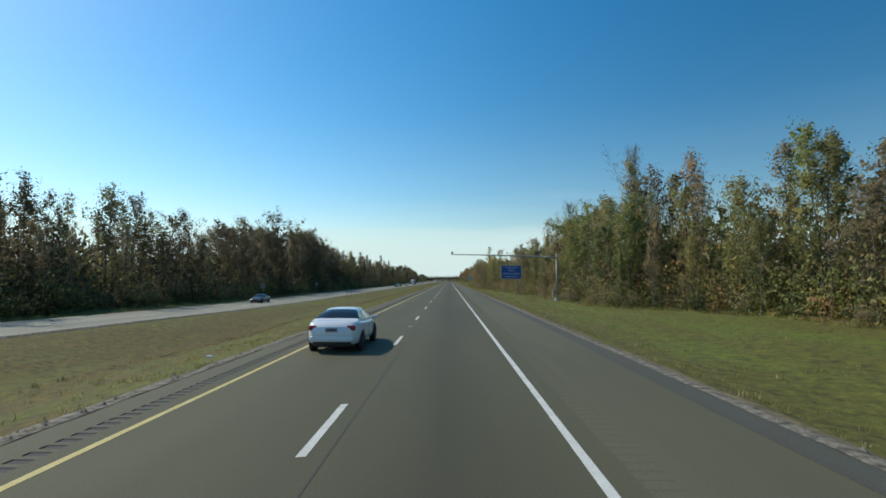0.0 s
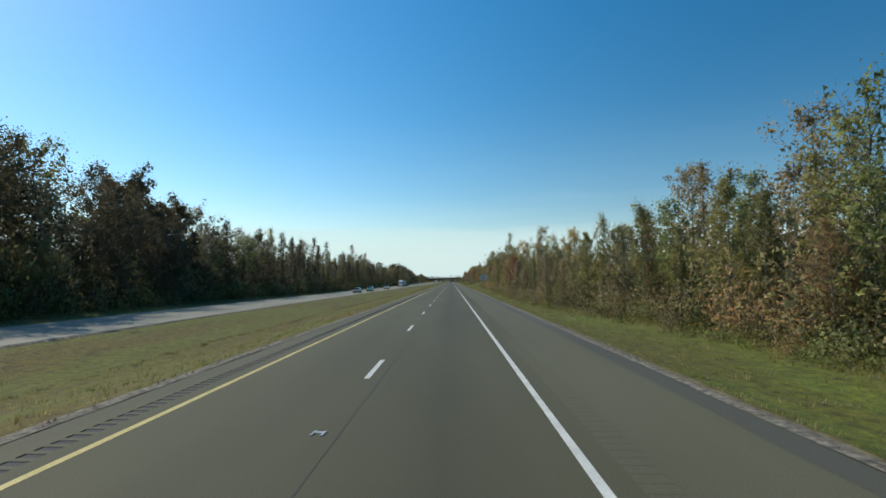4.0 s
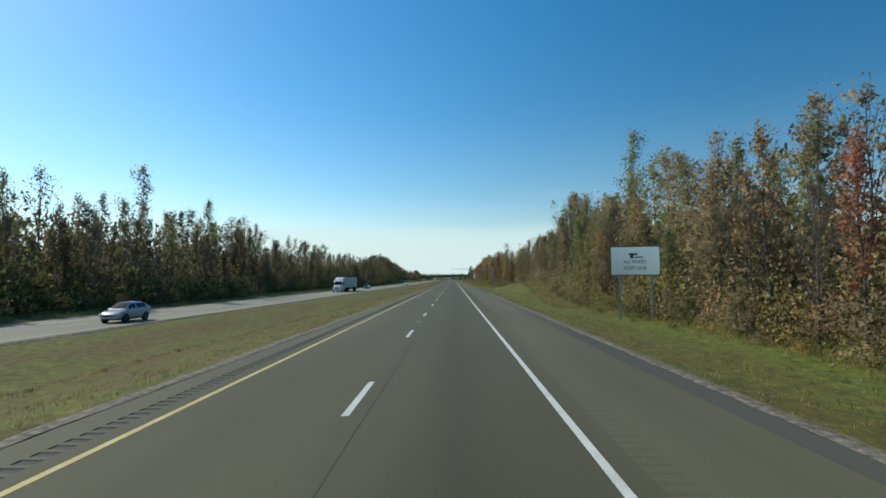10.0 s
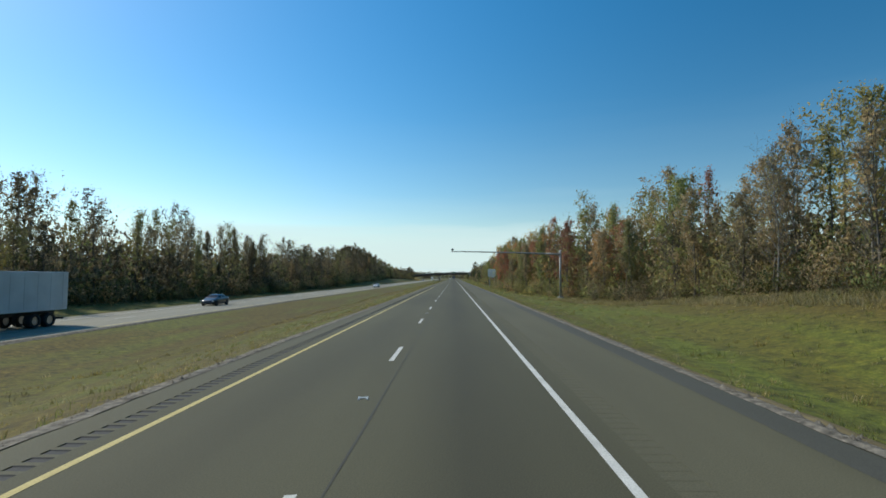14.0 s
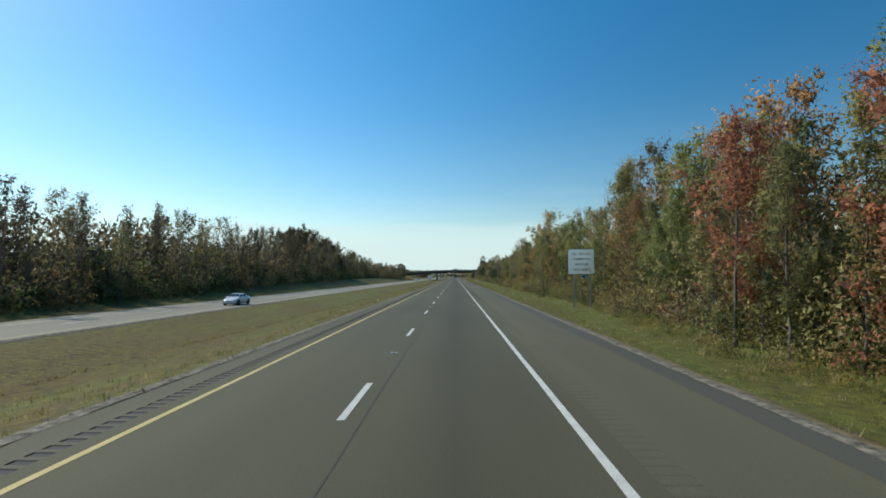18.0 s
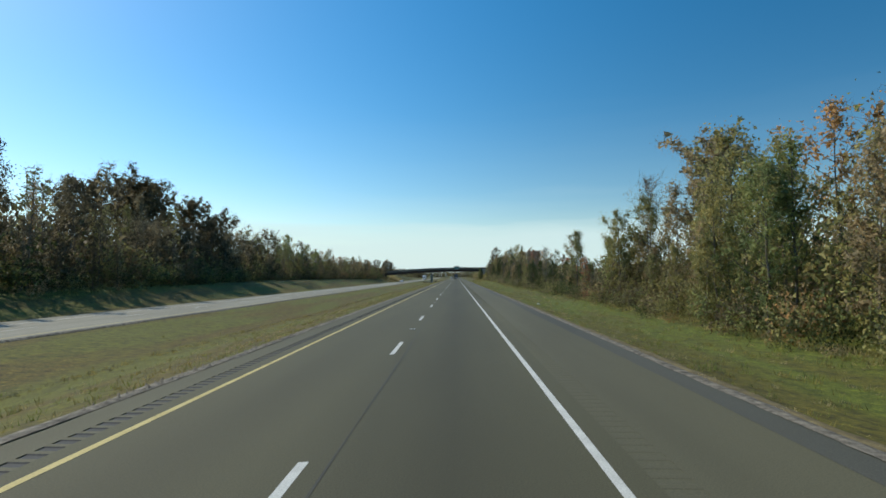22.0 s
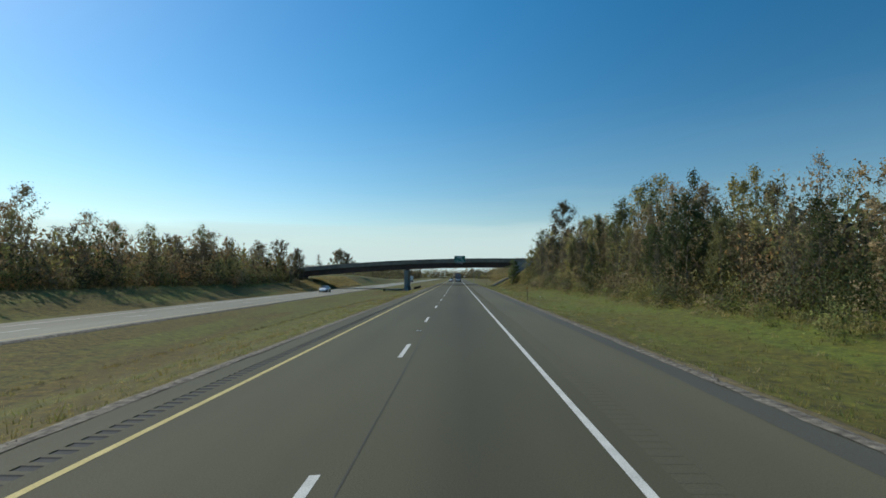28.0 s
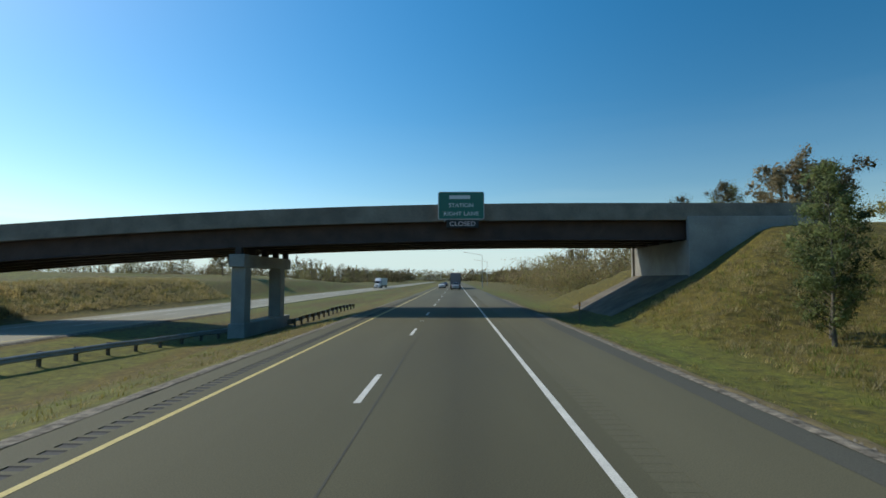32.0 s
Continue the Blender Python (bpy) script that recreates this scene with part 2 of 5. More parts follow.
def prism(points, x0, x1, bm=None):
    """A side outline (y, z) drawn out across x."""
    bm = bm or bmesh.new()
    lo = [bm.verts.new((x0, y, z)) for y, z in points]
    hi = [bm.verts.new((x1, y, z)) for y, z in points]
    k = len(points)
    bm.faces.new(lo)
    bm.faces.new(hi[::-1])
    for i in range(k):
        bm.faces.new((lo[i], hi[i], hi[(i + 1) % k], lo[(i + 1) % k]))
    bmesh.ops.recalc_face_normals(bm, faces=bm.faces[:])
    return bm


def loft(rings, close=True, bm=None):
    """Skin over rings of equally many points."""
    bm = bm or bmesh.new()
    vs = [[bm.verts.new(p) for p in r] for r in rings]
    k = len(rings[0])
    for a, b_ in zip(vs, vs[1:]):
        for i in range(k):
            bm.faces.new((a[i], a[(i + 1) % k], b_[(i + 1) % k], b_[i]))
    if close:
        bm.faces.new(vs[0][::-1])
        bm.faces.new(vs[-1])
    bmesh.ops.recalc_face_normals(bm, faces=bm.faces[:])
    return bm


def writing(text, size, mat, parent, at, turn=(90, 0, 0), width=None):
    """A line of raised letters, each a part of its own."""
    cu = bpy.data.curves.new("lettering", "FONT")
    cu.body, cu.size, cu.align_x, cu.align_y, cu.extrude, cu.offset = text, size, "CENTER", "CENTER", 0.003, 0.004
    tmp = bpy.data.objects.new("tmp", cu)
    scene.collection.objects.link(tmp)
    me = bpy.data.meshes.new_from_object(tmp.evaluated_get(bpy.context.evaluated_depsgraph_get()))
    bpy.data.objects.remove(tmp)
    xs = [v.co.x for v in me.vertices]
    me.transform(Matrix.Diagonal((width / (max(xs) - min(xs)) if width else 1.0, 1, 1, 1)))
    # faces that overlap across the line belong to one letter
    spans = sorted((min(me.vertices[v].co.x for v in p.vertices), max(me.vertices[v].co.x for v in p.vertices), p.index) for p in me.polygons)
    groups, reach = [], -1e9
    for a, b_, k in spans:
        if a > reach + 1e-4:
            groups.append([])
        groups[-1].append(k)
        reach = max(reach, b_)
    for group in groups:
        used = sorted({v for k in group for v in me.polygons[k].vertices})
        at_index = {v: n for n, v in enumerate(used)}
        letter = mesh_of("letter", [tuple(me.vertices[v].co) for v in used], [[at_index[v] for v in me.polygons[k].vertices] for k in group], [mat])
        part("letter", letter, mat, parent).matrix_basis = pose(*at, *turn)
    bpy.data.meshes.remove(me)


# ---- the lie of the land ----
XL, XW, XEDGE_L, XEDGE_R = -3.25, 3.99, -4.72, 7.82   # yellow line, white line, edges of the paving
OPP_N, OPP_F, OPP_Z = -23.5, -33.6, -1.10            # the other carriageway
BR_Y, BR_SKEW, BR_HALF = 965.2, 0.02, 5.6            # overpass: where it crosses x = 0, its skew and half width
ABUT_R, ABUT_L, PIER_X = 18.9, -47.0, -13.9
BR_N = math.hypot(1, BR_SKEW)


def tree_edge_right(y):
    return float(np.interp(y, (-60, 38, 58, 100, 150, 185, 215, 250, 300, 350, 385, 420, 450, 480, 515, 545, 575, 620, 680, 740, 800, 850, 890, 930, 1000, 1400),
                           (28, 28, 20, 19.5, 16.5, 13.2, 13.2, 15, 17, 17.5, 21, 24, 23, 18, 13.5, 13.5, 17, 17, 18, 19.5, 19, 19, 19, 19.5, 30, 34)))


def tree_edge_left(y):
    return float(np.interp(y, (-60, 385, 410, 465, 500, 550, 640, 700, 760, 790, 850, 900, 950, 1000, 1400), (-40, -40, -43.5, -43, -40.5, -40, -41, -42.5, -47, -49, -46, -42.5, -44, -60, -66)))


def opp_z(y):
    return float(np.interp(y, (0, 30, 58, 90, 200), (-0.6, -0.75, -1.1, -1.3, -1.15)))


def land(x, y):
    """Height of the ground."""
    if x < OPP_F:
        bank = float(np.interp(y, (560, 650, 950, 990, 1080, 1180), (0, 1, 1, 1.7, 1.7, 0.3)))
        z = float(np.interp(-x, (33.6, 35.5, 38, 43, 60, 200), (opp_z(y) - 0.03, -1.45, -1.35 + 0.6 * bank, -0.9 + 1.8 * bank, -0.4 + 2.4 * bank, 0.5)))
    elif x < OPP_N:
        z = opp_z(y) - 0.06
    elif x < XEDGE_L:
        z = float(np.interp(x, (OPP_N, -20.5, -15.5, -12.5, -7.5, XEDGE_L), (opp_z(y) - 0.03, opp_z(y) - 0.25, -1.75, -1.65, -0.6, -0.03)))
    elif x < XEDGE_R:
        z = -0.06
    else:
        bank = float(np.interp(y, (350, 395, 430, 465), (0, 1, 1, 0)))
        late = float(np.interp(y, (780, 840, 930, 1100), (0, 1, 1, 0.2)))
        z = float(np.interp(x, (7.82, 10.2, 13, 16, 22, 32, 200), (-0.03, -0.42, -0.6 + 0.3 * bank + 0.2 * late, -0.6 + 1.0 * bank + 0.5 * late,
                                                                -0.45 + 2.3 * bank + 1.3 * late, -0.1 + 2.6 * bank + 2.2 * late, 0.6 + late)))
    # embankments that carry the overpass
    d = abs(y - BR_Y - BR_SKEW * x) / BR_N
    ridge = 6.6 - max(0.0, d - BR_HALF - 0.6) * 0.52
    if x > XEDGE_R + 2:
        z = max(z, min(ridge, float(np.interp(x, (12.6, 18.9, 24.2, 29), (-0.4, 2.75, 6.3, 6.7)))))
    elif x < OPP_F - 1:
        z = max(z, min(ridge - 2.6, float(np.interp(-x, (36, 47, 60), (-1.3, 1.6, 4.0)))))
    if x < OPP_F - 2 or x > XEDGE_R + 0.8 or OPP_N + 1 < x < XEDGE_L - 0.8:
        z += 0.10 * noise.noise((x * 0.35, y * 0.35, 3.1)) + 0.16 * noise.noise((x * 0.09, y * 0.09, 7.7))
    return z


def grass_material():
    m = material("grass", (0.1, 0.1, 0.03), 0.95)
    green = ramp(m, noise_node(m, 9, 8), [(0.25, (0.048, 0.070, 0.007)), (0.5, (0.110, 0.140, 0.013)), (0.65, (0.166, 0.194, 0.023)), (0.8, (0.28, 0.29, 0.060))])
    straw = ramp(m, noise_node(m, 7, 8), [(0.25, (0.044, 0.034, 0.006)), (0.5, (0.106, 0.075, 0.010)), (0.62, (0.156, 0.114, 0.018)), (0.8, (0.30, 0.23, 0.060))])
    where = ramp(m, noise_node(m, 0.34, 7, stretch=(1, 0.16, 1)), [(0.42, (0, 0, 0)), (0.57, (1, 1, 1))])
    n, l, b = tools(m)
    sep = n.new("ShaderNodeSeparateXYZ")
    l.new(n.new("ShaderNodeTexCoord").outputs["Object"], sep.inputs[0])
    mr = n.new("ShaderNodeMapRange")
    mr.inputs["From Min"].default_value, mr.inputs["From Max"].default_value = -25.0, 15.0
    l.new(sep.outputs["X"], mr.inputs["Value"])
    q = lambda x: (x + 25) / 40
    lean = ramp(m, mr.outputs[0], [(q(-23), (0.75,) * 3), (q(-14), (0.95,) * 3), (q(-9), (0.80,) * 3), (q(-5.6), (0.9,) * 3), (q(7.7), (1.0,) * 3), (q(8.9), (0.5,) * 3), (q(11), (0.15,) * 3)])
    fac = mix(m, 0.48, where, lean)
    # rank dry growth takes over on the embankments
    def grade(axis, a, b_):
        g = n.new("ShaderNodeMapRange")
        g.inputs["From Min"].default_value, g.inputs["From Max"].default_value = a, b_
        l.new(sep.outputs[axis], g.inputs["Value"])
        return g.outputs[0]
    dry = mix(m, 1.0, grade("X", 10.5, 14.5), grade("Y", 900.0, 938.0), "MULTIPLY")
    fac = mix(m, dry, fac, (0.85, 0.85, 0.85))
    bank = mix(m, 1.0, mix(m, 1.0, grade("X", 14.5, 19.0), grade("Y", 392.0, 412.0), "MULTIPLY"), grade("Y", 478.0, 455.0), "MULTIPLY")
    bank = mix(m, 1.0, bank, grade("X", 62.0, 44.0), "MULTIPLY")
    fac = mix(m, bank, fac, (0.92, 0.92, 0.92))
    col = mix(m, fac, green, straw)
    spots = ramp(m, noise_node(m, 2.2, 6), [(0.30, (0.42, 0.43, 0.42)), (0.48, (0.92, 0.92, 0.90)), (0.60, (1.08, 1.07, 1.0)), (0.72, (1.45, 1.40, 1.20))])
    col = mix(m, 1.0, col, spots, "MULTIPLY")
    fine = ramp(m, noise_node(m, 38, 4), [(0.3, (0.68, 0.68, 0.68)), (0.7, (1.28, 1.28, 1.22))])
    colour(m, mix(m, 1.0, col, fine, "MULTIPLY"))
    bump(m, noise_node(m, 40, 4), 0.4, 0.03)
    return m


M_GRASS = grass_material()
xs = [-3000, -1200, -500, -250, -150, -100, -75] + list(np.arange(-62, -33, 1.5)) + [OPP_F + 0.3, -30, -26.5, OPP_N - 0.3] + list(np.arange(-22.5, -5.9, 1.1)) + \
     [-5.5, XEDGE_L + 0.25, 0.0, XEDGE_R - 0.25, 8.5] + list(np.arange(9.3, 44, 1.3)) + [50, 60, 75, 100, 150, 250, 500, 1200, 3000]
ys = [-600, -200, -100] + list(np.arange(-60, 880, 3.0)) + list(np.arange(880, 1040, 1.6)) + list(np.arange(1040, 1200, 10)) + [1250, 1320, 1500, 1800, 2300, 3000, 4500]
gv = [(x, y, land(x, y)) for y in ys for x in xs]
nx = len(xs)
gf = [(j * nx + i, j * nx + i + 1, (j + 1) * nx + i + 1, (j + 1) * nx + i) for j in range(len(ys) - 1) for i in range(nx - 1)]
ground = tagged(new("ground", mesh_of("ground", gv, gf, [M_GRASS], smooth=True)), "mown verge and median grass, green mixed with straw", "grass", kind="structure")

M_EDGE = asphalt("asphalt_edge", (0.060, 0.060, 0.046), (0.093, 0.092, 0.071))
Y0, Y1 = -60.0, 1640.0


def ribbon(x0, x1, y0, y1, z, step=20.0):
    v, f = [], []
    k = max(1, int((y1 - y0) / step))
    for j in range(k + 1):
        y = y0 + (y1 - y0) * j / k
        v += [(x0, y, z), (x1, y, z)]
    f = [(2 * j, 2 * j + 1, 2 * j + 3, 2 * j + 2) for j in range(k)]
    return v, f


def grooved(x0, x1, y0, y1, dip):
    """Milled rumble strip: a groove every foot."""
    v, f, mi = [], [], []
    n = int((y1 - y0) / 0.3048)
    for k in range(n):
        y = y0 + k * 0.3048
        for yy, zz in ((0, 0), (0.115, 0), (0.135, -dip), (0.285, -dip)):
            v += [(x0, y + yy, zz), (x1, y + yy, zz)]
        a = 8 * k
        f += [(a, a + 1, a + 3, a + 2), (a + 2, a + 3, a + 5, a + 4), (a + 4, a + 5, a + 7, a + 6)]
        mi += [0, 1, 1]
        if k < n - 1:
            f.append((a + 6, a + 7, a + 9, a + 8))
            mi.append(1)
    return v, f, mi


def slab(name, x0, x1, y0, y1, z, mat, label, skirt=0.3):
    """A paved strip with edges that go down into the ground."""
    v, f = ribbon(x0, x1, y0, y1, z)
    n = len(v)
    for j in range(0, n, 2):
        v += [(v[j][0], v[j][1], z - skirt), (v[j + 1][0], v[j][1], z - skirt)]
    for j in range(0, n - 2, 2):
        f += [(j, j + 2, n + j + 2, n + j), (j + 1, n + j + 1, n + j + 3, j + 3)]
    return tagged(new(name, mesh_of(name, v, f, [mat])), label, "road", kind="structure")


slab("road", -3.65, 4.45, Y0, Y1, 0.0, M_ROAD, "worn grey asphalt lanes with an oil-darkened strip")
slab("road_shoulder", 4.93, XEDGE_R, Y0, Y1, 0.0, M_SHOULDER, "grey asphalt outer shoulder")
slab("road_shoulder", XEDGE_L, -3.98, Y0, Y1, 0.0, M_SHOULDER, "narrow grey asphalt inner shoulder")
for gx0, gx1, dip in ((-3.98, -3.65, 0.016), (4.45, 4.93, 0.006)):
    v, f, mi = grooved(gx0, gx1, Y0, 1000.0, dip)
    tagged(new("rumble_strip", mesh_of("rumble_strip", v, f, [M_SHOULDER, M_GROOVE if gx0 < 0 else M_SHOULDER], mi)),
           "milled rumble strip with a dark groove every foot", "rumble strip", kind="structure")
    v, f = ribbon(gx0, gx1, 1000.0, Y1, 0.0)
    tagged(new("rumble_strip", mesh_of("rumble_strip", v, f, [M_SHOULDER])), "rumble strip far beyond the overpass", "rumble strip", kind="structure")
opp = slab("far_carriageway", OPP_F, OPP_N, Y0, Y1, 0.0, M_OPPOSITE, "pale concrete carriageway across the median")
for vert in opp.data.vertices:
    vert.co.z += opp_z(vert.co.y)


def line(name, x, w, y0, y1, z, mat, label):
    v, f = ribbon(x - w / 2, x + w / 2, y0, y1, z, 3.0)
    for i, (a, b_, c) in enumerate(v):
        v[i] = (a + 0.012 * noise.noise((a * 9, b_ * 0.8, 1.0)), b_, c)
    tagged(new(name, mesh_of(name, v, f, [mat])), label, "road marking", kind="structure")


line("edge_line", XW, 0.145, Y0, Y1, 0.005, M_WHITE_LINE, "solid white edge line")
line("median_line", XL, 0.13, Y0, Y1, 0.005, M_YELLOW_LINE, "solid yellow edge line beside the median")
line("edge_line", -31.2, 0.14, 200.0, Y1, OPP_Z - 0.045, M_WHITE_LINE, "white edge line of the far carriageway")
line("median_line", -24.3, 0.14, 200.0, Y1, OPP_Z - 0.045, M_YELLOW_LINE, "yellow edge line of the far carriageway")
# tar-filled joint between the lanes
v, f = [], []
for j in range(600):
    y = Y0 + j * 2.0
    c = 0.36 + 0.05 * noise.noise((0.3, y * 0.12, 5)) + 0.02 * noise.noise((1.3, y * 0.6, 5))
    w = 0.017 + 0.014 * noise.noise((4.4, y * 0.3, 2))
    v += [(c - w, y, 0.004), (c + w, y, 0.004)]
    f += [(2 * j, 2 * j + 1, 2 * j + 3, 2 * j + 2)] if j < 599 else []
tagged(new("lane_joint", mesh_of("lane_joint", v, f, [M_TAR])), "dark tar-sealed joint along the lanes", "road", kind="structure")

# darker outer edge of the shoulder
v, f = [], []
for j in range(540):
    y = Y0 + j * 2.0
    v += [(7.12 + 0.14 * noise.noise((2.3, y * 0.07, 5)) + 0.05 * noise.noise((5.3, y * 0.5, 5)), y, 0.004), (XEDGE_R, y, 0.004)]
    f += [(2 * j, 2 * j + 1, 2 * j + 3, 2 * j + 2)] if j < 539 else []
tagged(new("shoulder_edge", mesh_of("shoulder_edge", v, f, [M_EDGE])), "darker strip of asphalt at the shoulder's edge", "road", kind="structure")

# loose gravel and silt washed along the edges of the paving
def fringe(name, x, way, w0, w1, y0, y1, z_of, mat, label, seed):
    """An uneven band from the paving's edge outwards, wide here and narrow there."""
    v, f = [], []
    n = int((y1 - y0) / 0.5)
    for j in range(n + 1):
        y = y0 + (y1 - y0) * j / n
        u = 0.5 + 0.55 * noise.noise((seed, y * 0.05, 1.7)) + 0.35 * noise.noise((seed, y * 0.4, 4.7)) + 0.25 * noise.noise((seed, y * 1.3, 8.7))
        w = w0 + (w1 - w0) * max(0.0, min(1.0, u))
        b = x - way * (0.05 + 0.09 * abs(noise.noise((seed, y * 0.5, 9.1))))
        for k, lift in ((0.0, 0.014), (0.3, 0.06), (0.65, 0.075), (1.0, -0.02)):
            xx = b + way * (w + 0.14) * k
            v.append((xx, y, z_of(xx, y, k) + lift + 0.02 * noise.noise((xx * 3, y * 2, seed))))
    for j in range(n):
        for k in range(3):
            a = 4 * j + k
            f.append((a, a + 1, a + 5, a + 4) if way > 0 else (a + 1, a, a + 4, a + 5))
    tagged(new(name, mesh_of(name, v, f, [mat], smooth=True)), label, "gravel", kind="structure")


on_verge = lambda xx, y, k: 0.0 if k == 0 else land(xx, y) + 0.012
M_SILT = mottled("silty_gravel", (0.060, 0.053, 0.041), (0.30, 0.265, 0.205), 5.0, 0.95, 22, 0.06)
M_THATCH = mottled("dry_thatch", (0.115, 0.088, 0.040), (0.235, 0.185, 0.085), 2.6, 0.95, 26, 0.03)
fringe("gravel_band", XEDGE_L, -1, 0.25, 0.62, -60.0, 985.0, on_verge, M_SILT, "broken grey gravel along the inner shoulder", 3.3)
fringe("gravel_band", XEDGE_R, 1, 0.10, 0.55, -60.0, 985.0, on_verge, M_SILT, "broken grey gravel along the outer shoulder", 6.1)
fringe("dry_fringe", XEDGE_R + 0.35, 1, 0.05, 0.75, -60.0, 985.0, lambda xx, y, k: land(xx, y), M_THATCH, "dry tan grass beside the outer shoulder", 12.4)
# this band also draws the shadow line of the paving's edge drop
fringe("gravel_band", OPP_N, 1, 0.25, 0.6, -60.0, 985.0, lambda xx, y, k: opp_z(y) + 0.002 if k == 0 else land(xx, y) + 0.012, M_SILT, "gravel along the far carriageway, standing in for its edge's shadow", 21.7)

# lane dashes, ten feet in every forty
DASH0 = 7.16 - 5 * 12.192
dash_mesh = mesh_of("lane_dash", [(-0.072, 0, 0), (0.072, 0.03, 0), (0.068, 3.05, 0), (-0.072, 3.02, 0)], [(0, 1, 2, 3)], [M_WHITE_LINE])
for k in range(100):
    ob = new("lane_dash", dash_mesh)
    ob.location = (0, DASH0 + 12.192 * k, 0.005)
    tagged(ob, "white broken lane line dash", "road marking", "lane dashes", "structure")
    ob = new("lane_dash", dash_mesh)
    ob.location = (-27.8, DASH0 + 4 + 12.192 * k, opp_z(DASH0 + 5.5 + 12.192 * k) + 0.012)
    tagged(ob, "white broken lane line dash", "road marking", "far lane dashes", "structure")
# cast plates of old reflectors in the gaps between dashes
M_PLATE = mottled("worn_casting", (0.35, 0.35, 0.33), (0.6, 0.6, 0.57), 12, 0.5, 60, 0.002, 0.4)
bm = bmesh.new()
for sx in (-0.085, 0.085):
    box((0.045, 0.24, 0.022), (sx, 0, 0.008), 0.006, bm)
box((0.16, 0.09, 0.016), (0, 0.05, 0.006), 0.005, bm)
plate_me = bpy.data.meshes.new("reflector_casting")
bm.to_mesh(plate_me)
bm.free()
plate_me.materials.append(M_PLATE)
for k in range(42):
    ob = new("reflector_casting", plate_me)
    ob.matrix_basis = pose(0.0, 563.4 - 24.384 * 23 + 24.384 * k, 0, 0, 0, 7 * math.sin(k * 2.3))
    tagged(ob, "worn metal road reflector casting set in asphalt", "reflector", "reflector castings")

# crumbled edge of gravel and soil along the paving
def rubble(name, xc, spread, z, seed, label):
    rng = np.random.default_rng(seed)
    n = 13000
    y = rng.uniform(-20, 985, n)
    dens = np.array([noise.noise((xc, yy * 0.05, 9.0)) for yy in y])
    x = xc + np.sign(xc) * np.abs(rng.normal(0, spread, n))
    s = rng.uniform(0.02, 0.075, n) * (1 + 0.8 * (dens > 0.1))
    base = np.array([(1, 0, -.3), (-.5, .87, -.3), (-.5, -.87, -.3), (0, 0, .8)])
    P = base[None] * rng.uniform(0.6, 1.3, (n, 4, 3)) * s[:, None, None]
    zz = np.array([land(a, b_) for a, b_ in zip(x, y)])
    P += np.stack([x, y, zz + 0.03], 1)[:, None]
    T = np.array([(0, 1, 3), (1, 2, 3), (2, 0, 3)])[None] + 4 * np.arange(n)[:, None, None]
    tagged(new(name, tri_mesh(name, P.reshape(-1, 3), T.reshape(-1, 3), [M_GRAVEL])), label, "gravel", kind="stuff")


rubble("gravel_edge", XEDGE_L - 0.02, 0.22, 0, 4, "broken asphalt and gravel along the median edge")
rubble("gravel_edge", XEDGE_R + 0.02, 0.25, 0, 5, "broken asphalt and gravel along the outer shoulder")
for x0, x1 in ((XEDGE_L - 0.42, XEDGE_L - 0.002), (XEDGE_R + 0.002, XEDGE_R + 0.5)):
    vv, ff = [], []
    for j in range(520):
        y = -50 + 2.0 * j
        jl, jr = 0.16 * noise.noise((x0, y * 0.35, 1)), 0.10 * noise.noise((x1, y * 0.35, 4))
        a, b_ = (x0 + jl, x1) if x0 < 0 else (x0, x1 + jr)
        vv += [(a, y, max(land(a, y) + 0.012, -0.3) if x0 < 0 else -0.012), (b_, y, -0.012 if x0 < 0 else land(b_, y) + 0.012)]
        ff += [(2 * j, 2 * j + 1, 2 * j + 3, 2 * j + 2)] if j < 519 else []
    tagged(new("gravel_verge", mesh_of("gravel_verge", vv, ff, [M_GRAVEL])), "strip of bare gravelly soil along the paving", "gravel", kind="structure")

# ---- overpass ----
bridge = thing("overpass", "concrete and dark steel girder overpass crossing the highway", "bridge")


def br_z(x):
    """Gentle crest of the deck."""
    return 7.06 - 0.00083 * min(0.0, x - 12) ** 2


def deck_strip(offs, z0, z1, xa=ABUT_L - 8, xb=ABUT_R + 9, n=30):
    """A band along the deck between two offsets from its centre line, from z0 to z1 about the deck's height."""
    rings = []
    for i in range(n + 1):
        x = xa + (xb - xa) * i / n
        y = BR_Y + BR_SKEW * x
        nxv, nyv = -BR_SKEW / BR_N, 1 / BR_N
        c = lambda o, z: (x + nxv * o, y + nyv * o, br_z(x) + z)
        rings.append([c(offs[0], z0), c(offs[1], z0), c(offs[1], z1), c(offs[0], z1)])
    return loft(rings)


def girder(o, n=30):
    """Steel I-beam along the deck, o metres from its centre line."""
    prof = [(-0.22, -1.70), (0.22, -1.70), (0.22, -1.655), (0.02, -1.63), (0.02, -0.35), (0.22, -0.33), (0.22, -0.284), (-0.22, -0.284), (-0.22, -0.33), (-0.02, -0.35), (-0.02, -1.63), (-0.22, -1.655)]
    rings = []
    for i in range(n + 1):
        x = ABUT_L + (ABUT_R - ABUT_L) * i / n
        rings.append([(x - BR_SKEW / BR_N * (o + p), BR_Y + BR_SKEW * x + (o + p) / BR_N, br_z(x) + z) for p, z in prof])
    return loft(rings)


